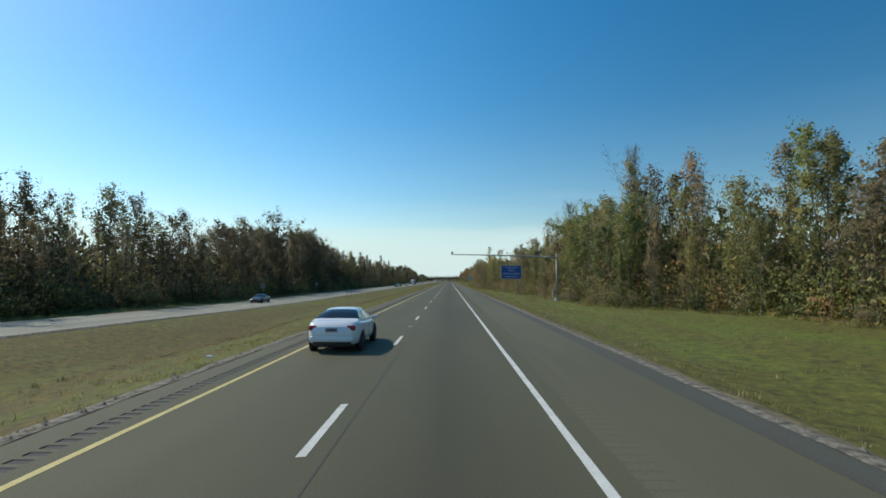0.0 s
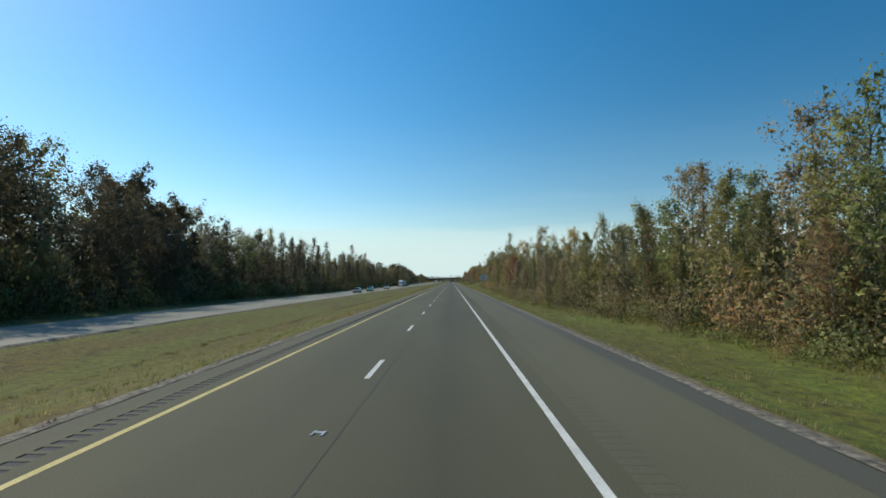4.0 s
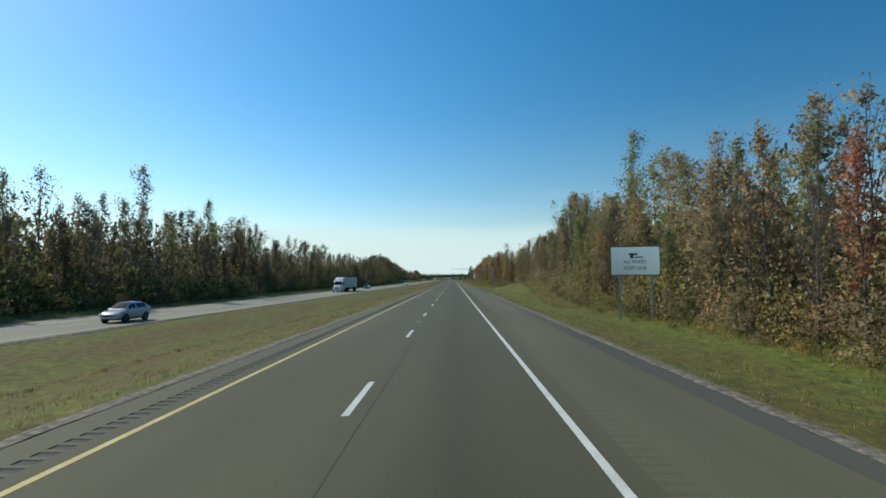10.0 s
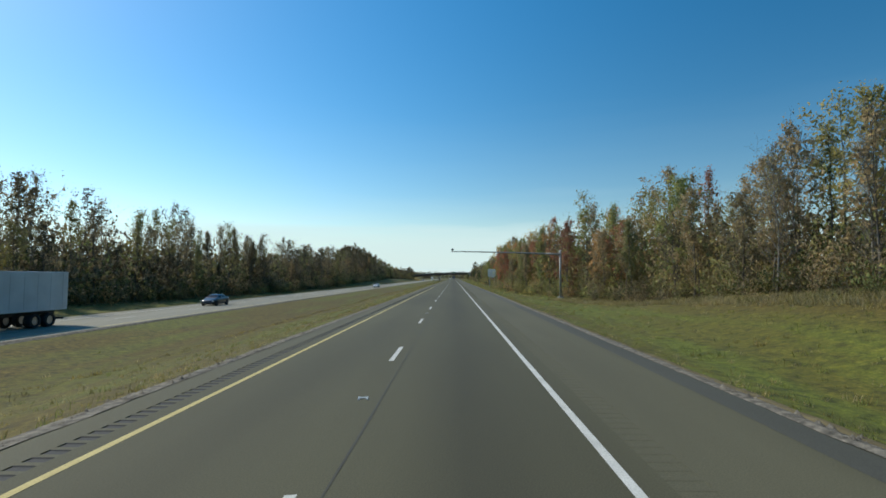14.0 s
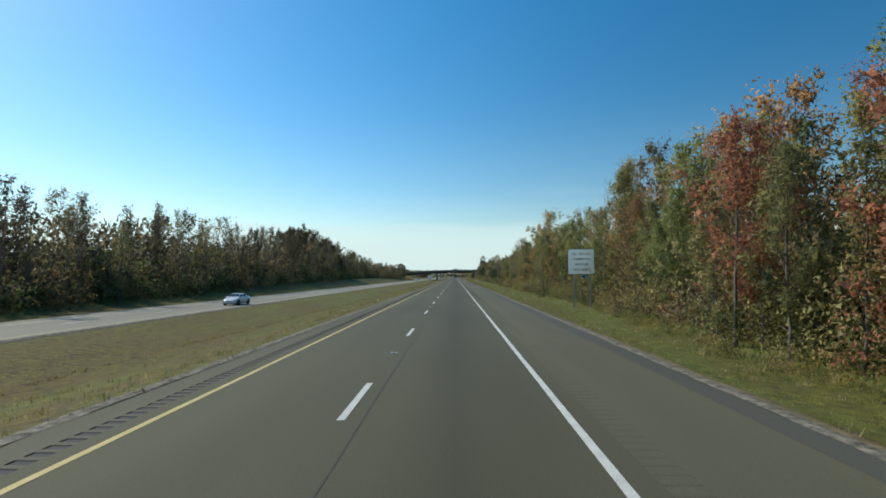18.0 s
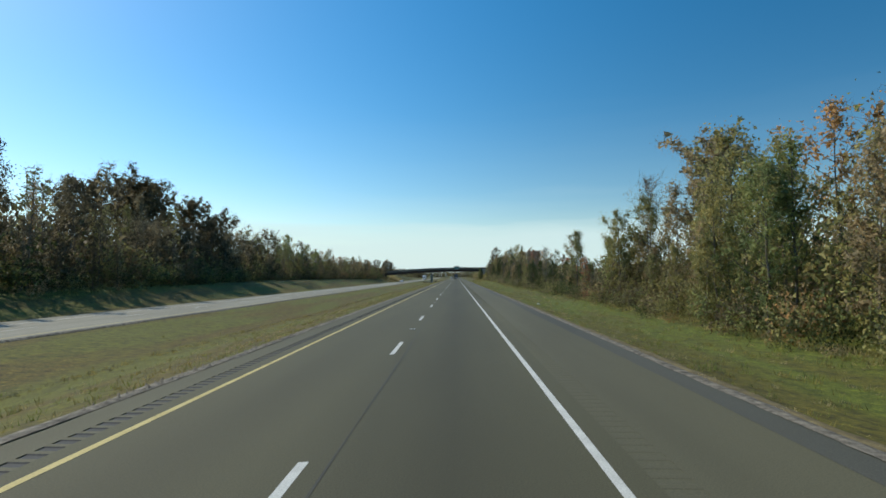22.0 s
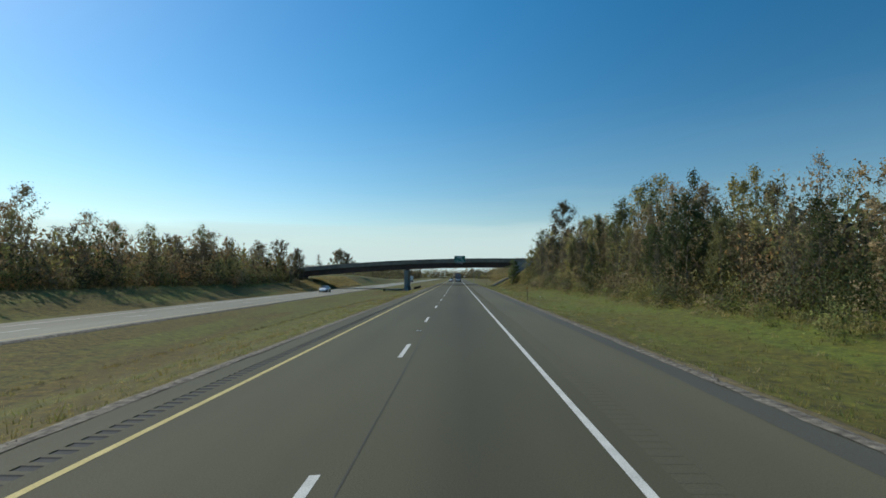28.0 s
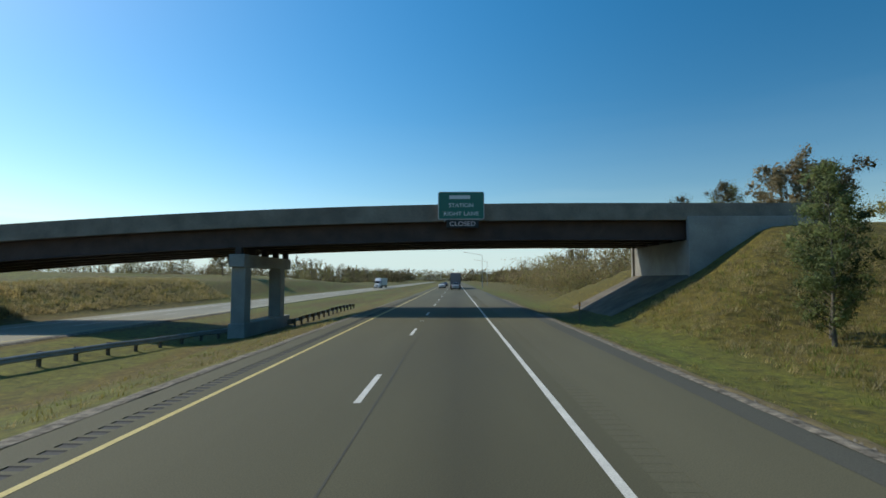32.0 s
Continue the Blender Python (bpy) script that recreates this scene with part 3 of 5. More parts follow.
part("deck", deck_strip((-BR_HALF, BR_HALF), -0.28, 0.0), M_CONCRETE_OLD, bridge)
for s in (-1, 1):
    part("parapet", deck_strip(tuple(sorted((s * BR_HALF, s * (BR_HALF - 0.3)))), 0.004, 0.95), M_CONCRETE_OLD, bridge, "stained concrete parapet")
    part("edge_beam", deck_strip(tuple(sorted((s * BR_HALF, s * (BR_HALF + 0.08)))), -0.3, 0.12), M_CONCRETE_OLD, bridge)
for o in (-4.9, -2.45, 0, 2.45, 4.9):
    part("girder", girder(o), M_STEEL_DARK, bridge, "dark weathered steel girder")
# pier of two columns under a cap beam, on a low wall
PIER_Y = 964.6
for dy in (-4.2, 3.2):
    part("column", box((1.05, 1.1, 5.8), (PIER_X, PIER_Y + dy, 1.2), 0.06), M_CONCRETE, bridge, "square concrete column")
part("cap_beam", box((1.17, 10.2, 0.95), (PIER_X, PIER_Y, 3.84), 0.05), M_CONCRETE, bridge)
part("crash_wall", box((1.25, 9.9, 1.2), (PIER_X, PIER_Y, -1.35), 0.05), M_CONCRETE, bridge)
for o in (-4.9, -2.45, 0, 2.45, 4.9):
    part("bearing", box((0.45, 0.45, 0.50), (PIER_X, BR_Y + BR_SKEW * PIER_X + o * 1.02, 4.56), 0.02), M_STEEL_DARK, bridge)
for s, ax in ((1, ABUT_R), (-1, ABUT_L)):
    yc = BR_Y + BR_SKEW * ax
    top = br_z(ax) - 1.72
    wall = box((1.2, 2 * BR_HALF + 0.2, 4.0), (ax + s * 0.6, yc, top - 2.0), 0.03)
    part("abutment", wall, M_CONCRETE, bridge, "pale concrete abutment wall")
    for e in (-1, 1):
        part("wing_wall", box((10.2, 0.35, 5.4), (ax + s * 4.9, yc + e * (BR_HALF + 0.15) + BR_SKEW * s * 4.5, br_z(ax) - 2.75), 0.03), M_CONCRETE, bridge)
# paved slope under the near-side span, its colour darkened for the deck's shade
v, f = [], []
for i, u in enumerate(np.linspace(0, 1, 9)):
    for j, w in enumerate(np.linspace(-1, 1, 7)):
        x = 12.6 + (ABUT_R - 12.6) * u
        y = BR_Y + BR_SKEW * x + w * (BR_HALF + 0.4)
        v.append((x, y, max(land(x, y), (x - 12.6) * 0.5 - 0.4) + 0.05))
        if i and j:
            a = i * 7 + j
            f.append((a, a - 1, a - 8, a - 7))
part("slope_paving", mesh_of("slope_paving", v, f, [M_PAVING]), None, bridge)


# ---- signs and posts ----
def plate(w, h, mat, parent, at, trim, radius=0.12, inset=0.05):
    """Rounded sign plate facing -y with a trim line of another colour."""
    def rounded(w2, h2, r, y0, y1):
        pts = []
        for cx, cz, a0 in ((w2 / 2 - r, h2 / 2 - r, 0), (-w2 / 2 + r, h2 / 2 - r, 90), (-w2 / 2 + r, -h2 / 2 + r, 180), (w2 / 2 - r, -h2 / 2 + r, 270)):
            pts += [(cx + r * math.cos(radians(a0 + t)), cz + r * math.sin(radians(a0 + t))) for t in (0, 30, 60, 90)]
        return loft([[(at[0] + x, at[1] + y0, at[2] + z) for x, z in pts], [(at[0] + x, at[1] + y1, at[2] + z) for x, z in pts]])
    p = part("panel", rounded(w, h, radius, -0.0, 0.03), trim, parent)
    part("face", rounded(w - 2 * inset, h - 2 * inset, radius * 0.7, -0.006, -0.001), mat, p)
    return p


def i_post(x, y, z0, z1, parent):
    bm = bmesh.new()
    box((0.15, 0.012, z1 - z0), (x, y - 0.075, (z0 + z1) / 2), 0, bm)
    box((0.15, 0.012, z1 - z0), (x, y + 0.075, (z0 + z1) / 2), 0, bm)
    box((0.014, 0.138, z1 - z0), (x, y, (z0 + z1) / 2), 0, bm)
    return part("post", bm, M_GALV, parent, "galvanised steel sign post")


def road_sign(label, x, y, w, z0, z1, posts, face, trim, lines, ink, sign_name="road_sign", turn=0):
    root = thing(sign_name, label, "road sign", (x, y, 0), turn)
    for px in posts:
        i_post(px, 0.12, land(x + px, y) - 0.3, z1 - 0.25, root)
    p = plate(w, z1 - z0, face, root, (0, 0, (z0 + z1) / 2), trim)
    for text, size, dz, wid in lines:
        writing(text, size, ink, p, (0, -0.008, (z0 + z1) / 2 + dz), width=wid)
    return root, p


road_sign("blue highway sign announcing a truck rest haven", 15.57, 108.8, 4.4, 2.75, 5.65, (-1.16, 1.06), M_SIGN_BLUE, M_LETTER_WHITE,
          [("TRUCK REST", 0.44, 0.98, 2.7), ("HAVEN", 0.44, 0.33, 1.4), ("OPEN 24 HOURS", 0.44, -0.33, 3.55), ("NEXT RIGHT", 0.44, -0.98, 2.6)], M_LETTER_WHITE)
white_root, white_panel = road_sign("white lettered sign about truck lanes on two posts", 15.75, 328.8, 3.55, 2.75, 4.95, (-1.12, 1.16), M_SIGN_WHITE, M_LETTER_BLACK,
                                    [("ALL TRUCKS", 0.36, -0.10, 1.62), ("RIGHT LANE", 0.36, -0.56, 1.58)], M_LETTER_BLACK, turn=-17)
emblem = bmesh.new()
for ew, eh, ex, ez in ((0.62, 0.15, -0.12, 0.50), (0.24, 0.34, -0.22, 0.36), (0.62, 0.09, 0.26, 0.27)):
    box((ew, 0.006, eh), (ex, -0.010, 3.85 + ez), 0.0, emblem)
part("emblem", emblem, M_LETTER_BLACK, white_panel, "plain black emblem")

truck_root, truck_panel = road_sign("white lettered truck sign with a small blue badge", 14.48, 572.5, 2.6, 2.65, 5.18, (-0.72, 0.78), M_SIGN_WHITE, M_LETTER_BLACK,
                                    [("ALL TRUCKS", 0.32, 0.74, 1.72), ("COMMERCIAL", 0.32, 0.24, 1.75), ("VEHICLES", 0.32, -0.28, 1.3), ("NEXT RIGHT", 0.32, -0.80, 1.62)], M_LETTER_BLACK, turn=-10)
plate(0.42, 0.36, M_SIGN_BLUE, truck_root, (0.22, -0.002, 2.44), M_LETTER_WHITE, 0.05, 0.03)
bmb = box((0.24, 0.006, 0.08), (0.22, -0.014, 2.46))
part("emblem", bmb, M_LETTER_BLACK, truck_root, "small dark emblem")


# ---- mast arms with cameras over the lane ----
def mast(x, y, tip, z_arm, cabinet):
    root = thing("mast_arm", "grey steel mast arm with a camera over the lane", "mast arm", (x, y, 0))
    g = land(x, y)
    part("pole", rod((0, 0, g + 0.25), (0, 0, z_arm + 0.2), 0.17, 0.13, 16), M_GALV_DULL, root, smooth=True)
    part("cap", rod((0, 0, z_arm + 0.2), (0, 0, z_arm + 0.3), 0.15, 0.05, 16), M_GALV_DULL, root)
    n, L = 8, tip - x
    bm = bmesh.new()
    for i in range(n):
        u0, u1 = i / n, (i + 1) / n
        lift = lambda u: z_arm - 0.34 + 0.64 * u - 0.24 * u * u
        rod((L * u0, 0, lift(u0)), (L * u1 + 0.01 * L / abs(L), 0, lift(u1)), 0.13 - 0.075 * u0, 0.13 - 0.075 * u1, 12, bm, cap=i in (0, n - 1))
    part("arm", bm, M_GALV_DULL, root, smooth=True)
    part("flange", box((0.1, 0.42, 0.42), (-0.17, 0, z_arm - 0.34), 0.02), M_GALV_DULL, root)
    cam_box = part("camera_housing", box((0.34, 0.52, 0.28), (L + 0.18, -0.05, z_arm + 0.34), 0.08), M_GALV_DULL, root, "grey camera housing")
    part("lens", rod((L + 0.18, -0.30, z_arm + 0.34), (L + 0.18, -0.36, z_arm + 0.34), 0.09), M_LETTER_BLACK, cam_box)
    part("camera_bracket", rod((L + 0.18, 0, z_arm + 0.02), (L + 0.18, 0, z_arm + 0.22), 0.03), M_GALV_DULL, root)
    foot = bmesh.new()
    bmesh.ops.create_cone(foot, cap_ends=True, segments=20, radius1=0.5, radius2=0.42, depth=0.7, matrix=Matrix.Translation((0, 0, g)))
    part("footing", foot, M_CONCRETE, root, "round concrete footing")
    for a in range(4):
        c, s = math.cos(a * 1.5708 + 0.78) * 0.26, math.sin(a * 1.5708 + 0.78) * 0.26
        part("anchor_bolt", rod((c, s, g + 0.34), (c, s, g + 0.46), 0.025, None, 6), M_GALV, root)
    if cabinet:
        c = thing("control_cabinet", "grey metal roadside control cabinet on a concrete pad", "cabinet", (19.1, 81.1, land(19.1, 81.1)))
        part("pad", box((1.3, 1.2, 0.5), (0, 0, -0.1), 0.03), M_CONCRETE, c)
        part("body", box((0.78, 0.62, 1.42), (0.05, 0, 0.81), 0.02), M_GALV_DULL, c)
        part("roof", box((0.86, 0.72, 0.06), (0.05, 0, 1.56), 0.02), M_GALV_DULL, c)
        d = part("door", box((0.66, 0.02, 1.22), (0.05, -0.322, 0.84), 0.008), M_GALV_DULL, c)
        part("handle", box((0.03, 0.03, 0.16), (0.28, -0.348, 0.85), 0.008), M_GALV, d)
    return root


mast(18.0, 74.2, 2.35, 6.22, True)
mast(16.8, 477.0, 1.55, 6.05, False)


# ---- overhead sign on the overpass ----
SY = BR_Y + BR_SKEW * 2.4 - BR_HALF * BR_N - 0.5
over = thing("overhead_sign", "green weigh lane sign with a lit panel hung on the overpass", "road sign", (2.4, SY, 0))
gp = plate(3.3, 2.0, M_SIGN_GREEN, over, (0, 0, 7.75), M_LETTER_WHITE, 0.14, 0.045)
part("lettering", box((1.5, 0.006, 0.26), (-0.1, -0.012, 8.35)), M_LETTER_WHITE, gp, "unreadable white line")
writing("STATION", 0.40, M_LETTER_WHITE, gp, (0, -0.012, 7.75), width=1.75)
writing("RIGHT LANE", 0.40, M_LETTER_WHITE, gp, (0, -0.012, 7.15), width=2.5)
lp = part("lamp_panel", box((2.3, 0.16, 0.55), (0.1, 0.02, 6.42), 0.02), M_LETTER_BLACK, over, "dark panel with lit letters")
M_LAMP = material("lamp_letters", (0.75, 0.62, 0.60), 0.5)
writing("CLOSED", 0.46, M_LAMP, lp, (0.1, -0.064, 6.42), width=1.85)
for bx in (-1.2, 1.2):
    part("bracket", box((0.08, 0.5, 1.6), (bx, 0.27, 7.4), 0.01), M_GALV, over)


# ---- guard rails in the median by the pier ----
def w_rail(x, y0, y1, facing, label, slant=0.0):
    root = thing("guard_rail", label, "guard rail", (x, y0, 0))
    prof = [(0.0, -0.155), (0.03, -0.14), (0.075, -0.10), (0.075, -0.06), (0.02, -0.02), (0.02, 0.02), (0.075, 0.06), (0.075, 0.10), (0.03, 0.14), (0.0, 0.155)]
    n = int((y1 - y0) / 1.905)
    sx = lambda k: slant * 1.905 * k
    g = lambda k: land(x + sx(k), y0 + 1.905 * k)
    rings = []
    for k in range(n + 1):
        zc = g(k) + 0.56 if k else g(0) + 0.50
        rings.append([(sx(k) + facing * px, 1.905 * k, zc + pz) for px, pz in prof] + [(sx(k) + facing * (px - 0.006), 1.905 * k, zc + pz) for px, pz in prof[::-1]])
    part("rail", loft(rings), M_GALV_DULL, root, "corrugated galvanised rail")
    for k in range(n + 1):
        zg = g(k)
        p = part("post", box((0.15, 0.15, 1.25), (sx(k) - facing * 0.24, 1.905 * k, zg + 0.12), 0.01), M_WOODPOST, root, "weathered timber post")
        part("spacer", box((0.14, 0.14, 0.34), (sx(k) - facing * 0.08, 1.905 * k, zg + 0.56), 0.008), M_WOODPOST, p)
    part("end_terminal", box((0.45, 0.5, 0.42), (facing * 0.02, -0.25, g(0) + 0.5), 0.05), M_WOODPOST, root, "flared weathered end piece")
    return root


w_rail(-17.9, 943.0, 963.0, 1, "galvanised guard rail on timber posts before the pier", 0.16)
w_rail(-11.9, 966.0, 992.0, -1, "galvanised guard rail on timber posts beyond the pier")


# ---- small posts ----
def delineator(x, y, h, top, label):
    root = thing("marker_post", label, "marker post", (x, y, land(x, y)))
    part("post", box((0.07, 0.05, h), (0, 0, h / 2 - 0.1), 0.008), M_WOODPOST, root)
    part("reflector", box((0.12, 0.02, 0.22), (0, -0.04, h - 0.2), 0.01), top, root)


M_AMBER = material("amber_reflector", (0.45, 0.18, 0.03), 0.35)
delineator(10.0, 868.0, 1.75, M_AMBER, "dark marker post with an amber reflector")
delineator(10.3, 957.5, 1.5, M_AMBER, "dark marker post beside the shoulder")
delineator(-21.4, 115.0, 1.5, M_WOODPOST, "thin dark marker post in the median")
delineator(-21.4, 120.0, 1.5, M_WOODPOST, "thin dark marker post in the median")


def diamond(x, y):
    root = thing("warning_sign", "back of a grey diamond warning sign on a post", "road sign", (x, y, land(x, y)))
    bm = box((0.9, 0.01, 0.9))
    bmesh.ops.rotate(bm, verts=bm.verts[:], cent=(0, 0, 0), matrix=Matrix.Rotation(radians(45), 3, "Y"))
    bmesh.ops.translate(bm, verts=bm.verts[:], vec=(0, 0, 2.7))
    part("panel", bm, M_GALV_DULL, root)
    part("post", box((0.06, 0.05, 3.3), (0, -0.05, 1.5), 0.005), M_GALV_DULL, root)


diamond(-36.8, 104.0)
diamond(-36.6, 146.0)

# tall lamps far beyond the overpass
for lx, ly in ((10.6, 1085.0), (16.3, 1150.0)):
    lamp = thing("street_lamp", "tall grey street lamp with a long arm", "street lamp", (lx, ly, land(lx, ly)))
    part("pole", rod((0, 0, -0.2), (0, 0, 10.8), 0.12, 0.07, 10), M_GALV_DULL, lamp)
    part("arm", rod((0, 0, 10.7), (-5.2, 0, 11.6), 0.06, 0.04, 8), M_GALV_DULL, lamp)
    part("head", box((0.8, 0.3, 0.14), (-5.5, 0, 11.62), 0.05), M_GALV_DULL, lamp)


# ---- vehicles ----
M_TYRE = material("tyre_rubber", (0.02, 0.02, 0.02), 0.85)
M_RIM = material("wheel_alloy", (0.45, 0.45, 0.46), 0.35, 0.9)
M_GLASS = material("dark_car_glass", (0.014, 0.017, 0.019), 0.08)
tools(M_GLASS)[2].inputs["Specular IOR Level"].default_value = 0.3
M_TAIL = material("tail_lamp_red", (0.35, 0.02, 0.02), 0.2)
M_HEAD = material("head_lamp", (0.75, 0.76, 0.78), 0.12)
M_TRIM = material("black_trim", (0.02, 0.02, 0.021), 0.5)
M_CHASSIS = mottled("road_grime", (0.03, 0.03, 0.03), (0.06, 0.055, 0.05), 2, 0.8)


def paint(name, c):
    m = material(name, c, 0.28)
    tools(m)[2].inputs["Coat Weight"].default_value = 0.6
    return m


P_WHITE, P_DARK, P_SILVER = paint("white_car_paint", (0.74, 0.75, 0.76)), paint("charcoal_car_paint", (0.03, 0.032, 0.036)), paint("silver_car_paint", (0.42, 0.43, 0.44))
P_TRAILER = mottled("white_trailer_panel", (0.56, 0.56, 0.55), (0.66, 0.66, 0.65), 0.8, 0.5, 30, 0.0)
P_BLUE = paint("blue_grey_paint", (0.07, 0.09, 0.13))


def wheel(x, y, r, w, parent, name="wheel"):
    bm = bmesh.new()
    prof = [(r * 0.62, -w / 2), (r * 0.93, -w / 2), (r, -w * 0.32), (r, w * 0.32), (r * 0.93, w / 2), (r * 0.62, w / 2)]
    rings = [[(x + o, y + rr * math.cos(a), r + rr * math.sin(a)) for rr, o in prof] for a in [2 * math.pi * k / 22 for k in range(22)]]
    vs = [[bm.verts.new(p) for p in g] for g in rings]
    for i in range(22):
        for j in range(6):
            bm.faces.new((vs[i][j], vs[(i + 1) % 22][j], vs[(i + 1) % 22][(j + 1) % 6], vs[i][(j + 1) % 6]))
    bmesh.ops.recalc_face_normals(bm, faces=bm.faces[:])
    tyre = part(name, bm, M_TYRE, parent)
    hub = bmesh.new()
    rod((x - w * 0.36, y, r), (x + w * 0.36, y, r), r * 0.63, None, 18, hub)
    part("rim", hub, M_RIM, tyre)


# stations from the tail to the nose: place, half width, underside, deck; and of the cabin: place, roof height
CAR_SHAPES = {
    "sedan": (2.36, 0.335, ((-2.36, 0.60, 0.44, 0.80), (-2.30, 0.76, 0.36, 0.97), (-2.12, 0.85, 0.29, 1.06), (-1.6, 0.90, 0.24, 1.06), (-0.6, 0.91, 0.23, 0.98), (0.6, 0.91, 0.23, 0.95),
                            (1.15, 0.90, 0.23, 0.93), (1.8, 0.86, 0.24, 0.84), (2.18, 0.76, 0.28, 0.72), (2.36, 0.56, 0.38, 0.58)),
              ((-1.74, 1.03), (-1.50, 1.15), (-1.10, 1.33), (-0.72, 1.43), (-0.35, 1.46), (0.1, 1.455), (0.45, 1.38), (0.85, 1.18), (1.25, 0.94)), 0.80, 0.56),
    "suv": (2.25, 0.365, ((-2.25, 0.66, 0.50, 0.95), (-2.19, 0.80, 0.42, 1.10), (-2.05, 0.88, 0.36, 1.16), (-1.6, 0.91, 0.31, 1.12), (-0.6, 0.92, 0.30, 1.06), (0.6, 0.92, 0.30, 1.04),
                          (1.05, 0.91, 0.30, 1.03), (1.7, 0.87, 0.31, 0.96), (2.08, 0.78, 0.35, 0.84), (2.25, 0.58, 0.45, 0.68)),
            ((-2.12, 1.12), (-1.98, 1.28), (-1.75, 1.48), (-1.35, 1.64), (-0.7, 1.69), (0.0, 1.68), (0.4, 1.60), (0.85, 1.32), (1.2, 1.06)), 0.82, 0.58),
}


def grid_part(name, rings, cells, mat, parent, label=""):
    """The chosen cells of a skin over open rings, as one part."""
    used = sorted({(i + a, k + b_) for i, k in cells for a in (0, 1) for b_ in (0, 1)})
    at = {p: n for n, p in enumerate(used)}
    faces = [(at[i, k], at[i, k + 1], at[i + 1, k + 1], at[i + 1, k]) for i, k in cells]
    return part(name, mesh_of(name, [rings[i][k] for i, k in used], faces, [mat], smooth=True), mat, parent, label)


def car(label, x, y, turn, body, kind="sedan", z=0.0):
    """A passenger car pointing along +y before its turn."""
    root = thing("car", label, "car", (x, y, z), turn)
    e, r, hull, roof, belt_w, top_w = CAR_SHAPES[kind]
    hull, roof = np.array(hull), np.array(roof)
    soft = lambda ys, xp, fp: sum(np.interp(ys + o, xp, fp) for o in (-0.07, 0.0, 0.07)) / 3
    ys = np.concatenate([[-e, -e + 0.03], np.linspace(-e + 0.08, e - 0.08, 32), [e - 0.03, e]])
    w, zl, zd = (soft(ys, hull[:, 0], hull[:, c]) for c in (1, 2, 3))
    rings = []
    for yy, ww, a, d in zip(ys, w, zl, zd):
        half = [(ww * 0.80, a), (ww * 0.95, a + 0.07), (ww * 0.995, a + (d - a) * 0.35), (ww, a + (d - a) * 0.60), (ww * 0.975, d - 0.10), (ww * 0.93, d - 0.03), (ww * 0.84, d), (ww * 0.45, d + 0.025)]
        rings.append([(-p, yy, q) for p, q in half] + [(p, yy, q) for p, q in half[::-1]])
    part("body", loft(rings), body, root, smooth=True)
    deck = lambda yy: float(np.interp(yy, hull[:, 0], hull[:, 3]))
    # cabin: rounded sections from belt to belt; some cells are glass, the rest painted
    cy = np.linspace(roof[0, 0], roof[-1, 0], 29)
    cz = soft(cy, roof[:, 0], roof[:, 1])
    cab = []
    for yy, zz in zip(cy, cz):
        zb = deck(yy) - 0.03
        rise_ = max(0.02, zz - zb)
        f = min(1.0, rise_ / 0.45)
        tw = belt_w + (top_w - belt_w) * f
        half = [(belt_w, zb), (belt_w - 0.02 * f, zb + rise_ * 0.18), (tw + 0.055, zb + rise_ * 0.80), (tw - 0.02, zb + rise_ * 0.95), (tw * 0.55, zb + rise_), (0.0, zb + rise_ * 1.01)]
        cab.append([(-p, yy, q) for p, q in half] + [(p, yy, q) for p, q in half[:-1][::-1]])
    n, m = len(cy) - 1, len(cab[0]) - 1
    peak = roof[:, 1].max()
    lean_r = [i for i in range(n) if cy[i] < -0.2 and 0.035 < cz[i] - deck(cy[i]) and cz[i + 1] < peak - 0.035]
    lean_f = [i for i in range(n) if cy[i] > 0.0 and 0.08 < cz[i + 1] - deck(cy[i]) and cz[i] < peak - 0.03]
    rear = {(i, k) for i in lean_r for k in range(2, m - 2)}
    front = {(i, k) for i in lean_f for k in range(3, m - 3)}
    pillars = {int(np.argmin(abs(cy - p))) for p in (-0.18, 1.0)}
    side = [i for i in range(n) if roof[2, 0] + 0.12 < cy[i] < 0.82 and i not in pillars]
    left, right = {(i, 1) for i in side}, {(i, m - 2) for i in side}
    grid_part("rear_window", cab, sorted(rear), M_GLASS, root, "dark rear glass")
    grid_part("windscreen", cab, sorted(front), M_GLASS, root, "dark windscreen")
    for cells in (left, right):
        for span in ({c for c in cells if cy[c[0]] < -0.2}, {c for c in cells if cy[c[0]] >= -0.2}):
            grid_part("side_window", cab, sorted(span), M_GLASS, root, "dark side glass")
    grid_part("roof", cab, sorted({(i, k) for i in range(n) for k in range(m)} - rear - front - left - right), body, root)
    ends = lambda k: float(np.interp(k, hull[:, 0], hull[:, 1]))
    for sd in (-1, 1):
        part("door_mirror", box((0.2, 0.12, 0.14), (sd * 1.0, 0.72, deck(0.7) + 0.09), 0.045), body, root)
        part("tail_lamp", box((0.30, 0.16, 0.17), (sd * (ends(-e + 0.08) - 0.12), -e + 0.10, deck(-e + 0.3) - 0.20), 0.05), M_TAIL, root)
        part("head_lamp", box((0.34, 0.24, 0.13), (sd * (ends(e - 0.2) - 0.12), e - 0.20, deck(e - 0.2) - 0.12), 0.05), M_HEAD, root)
        for hy in (-0.75, 0.25):
            part("door_handle", box((0.02, 0.16, 0.03), (sd * 0.905, hy, deck(hy) - 0.14), 0.006), body, root)
        for dy in (-1.05, -0.12, 0.85):
            part("door_line", box((0.006, 0.010, 0.46), (sd * 0.909, dy, 0.62)), M_TRIM, root)
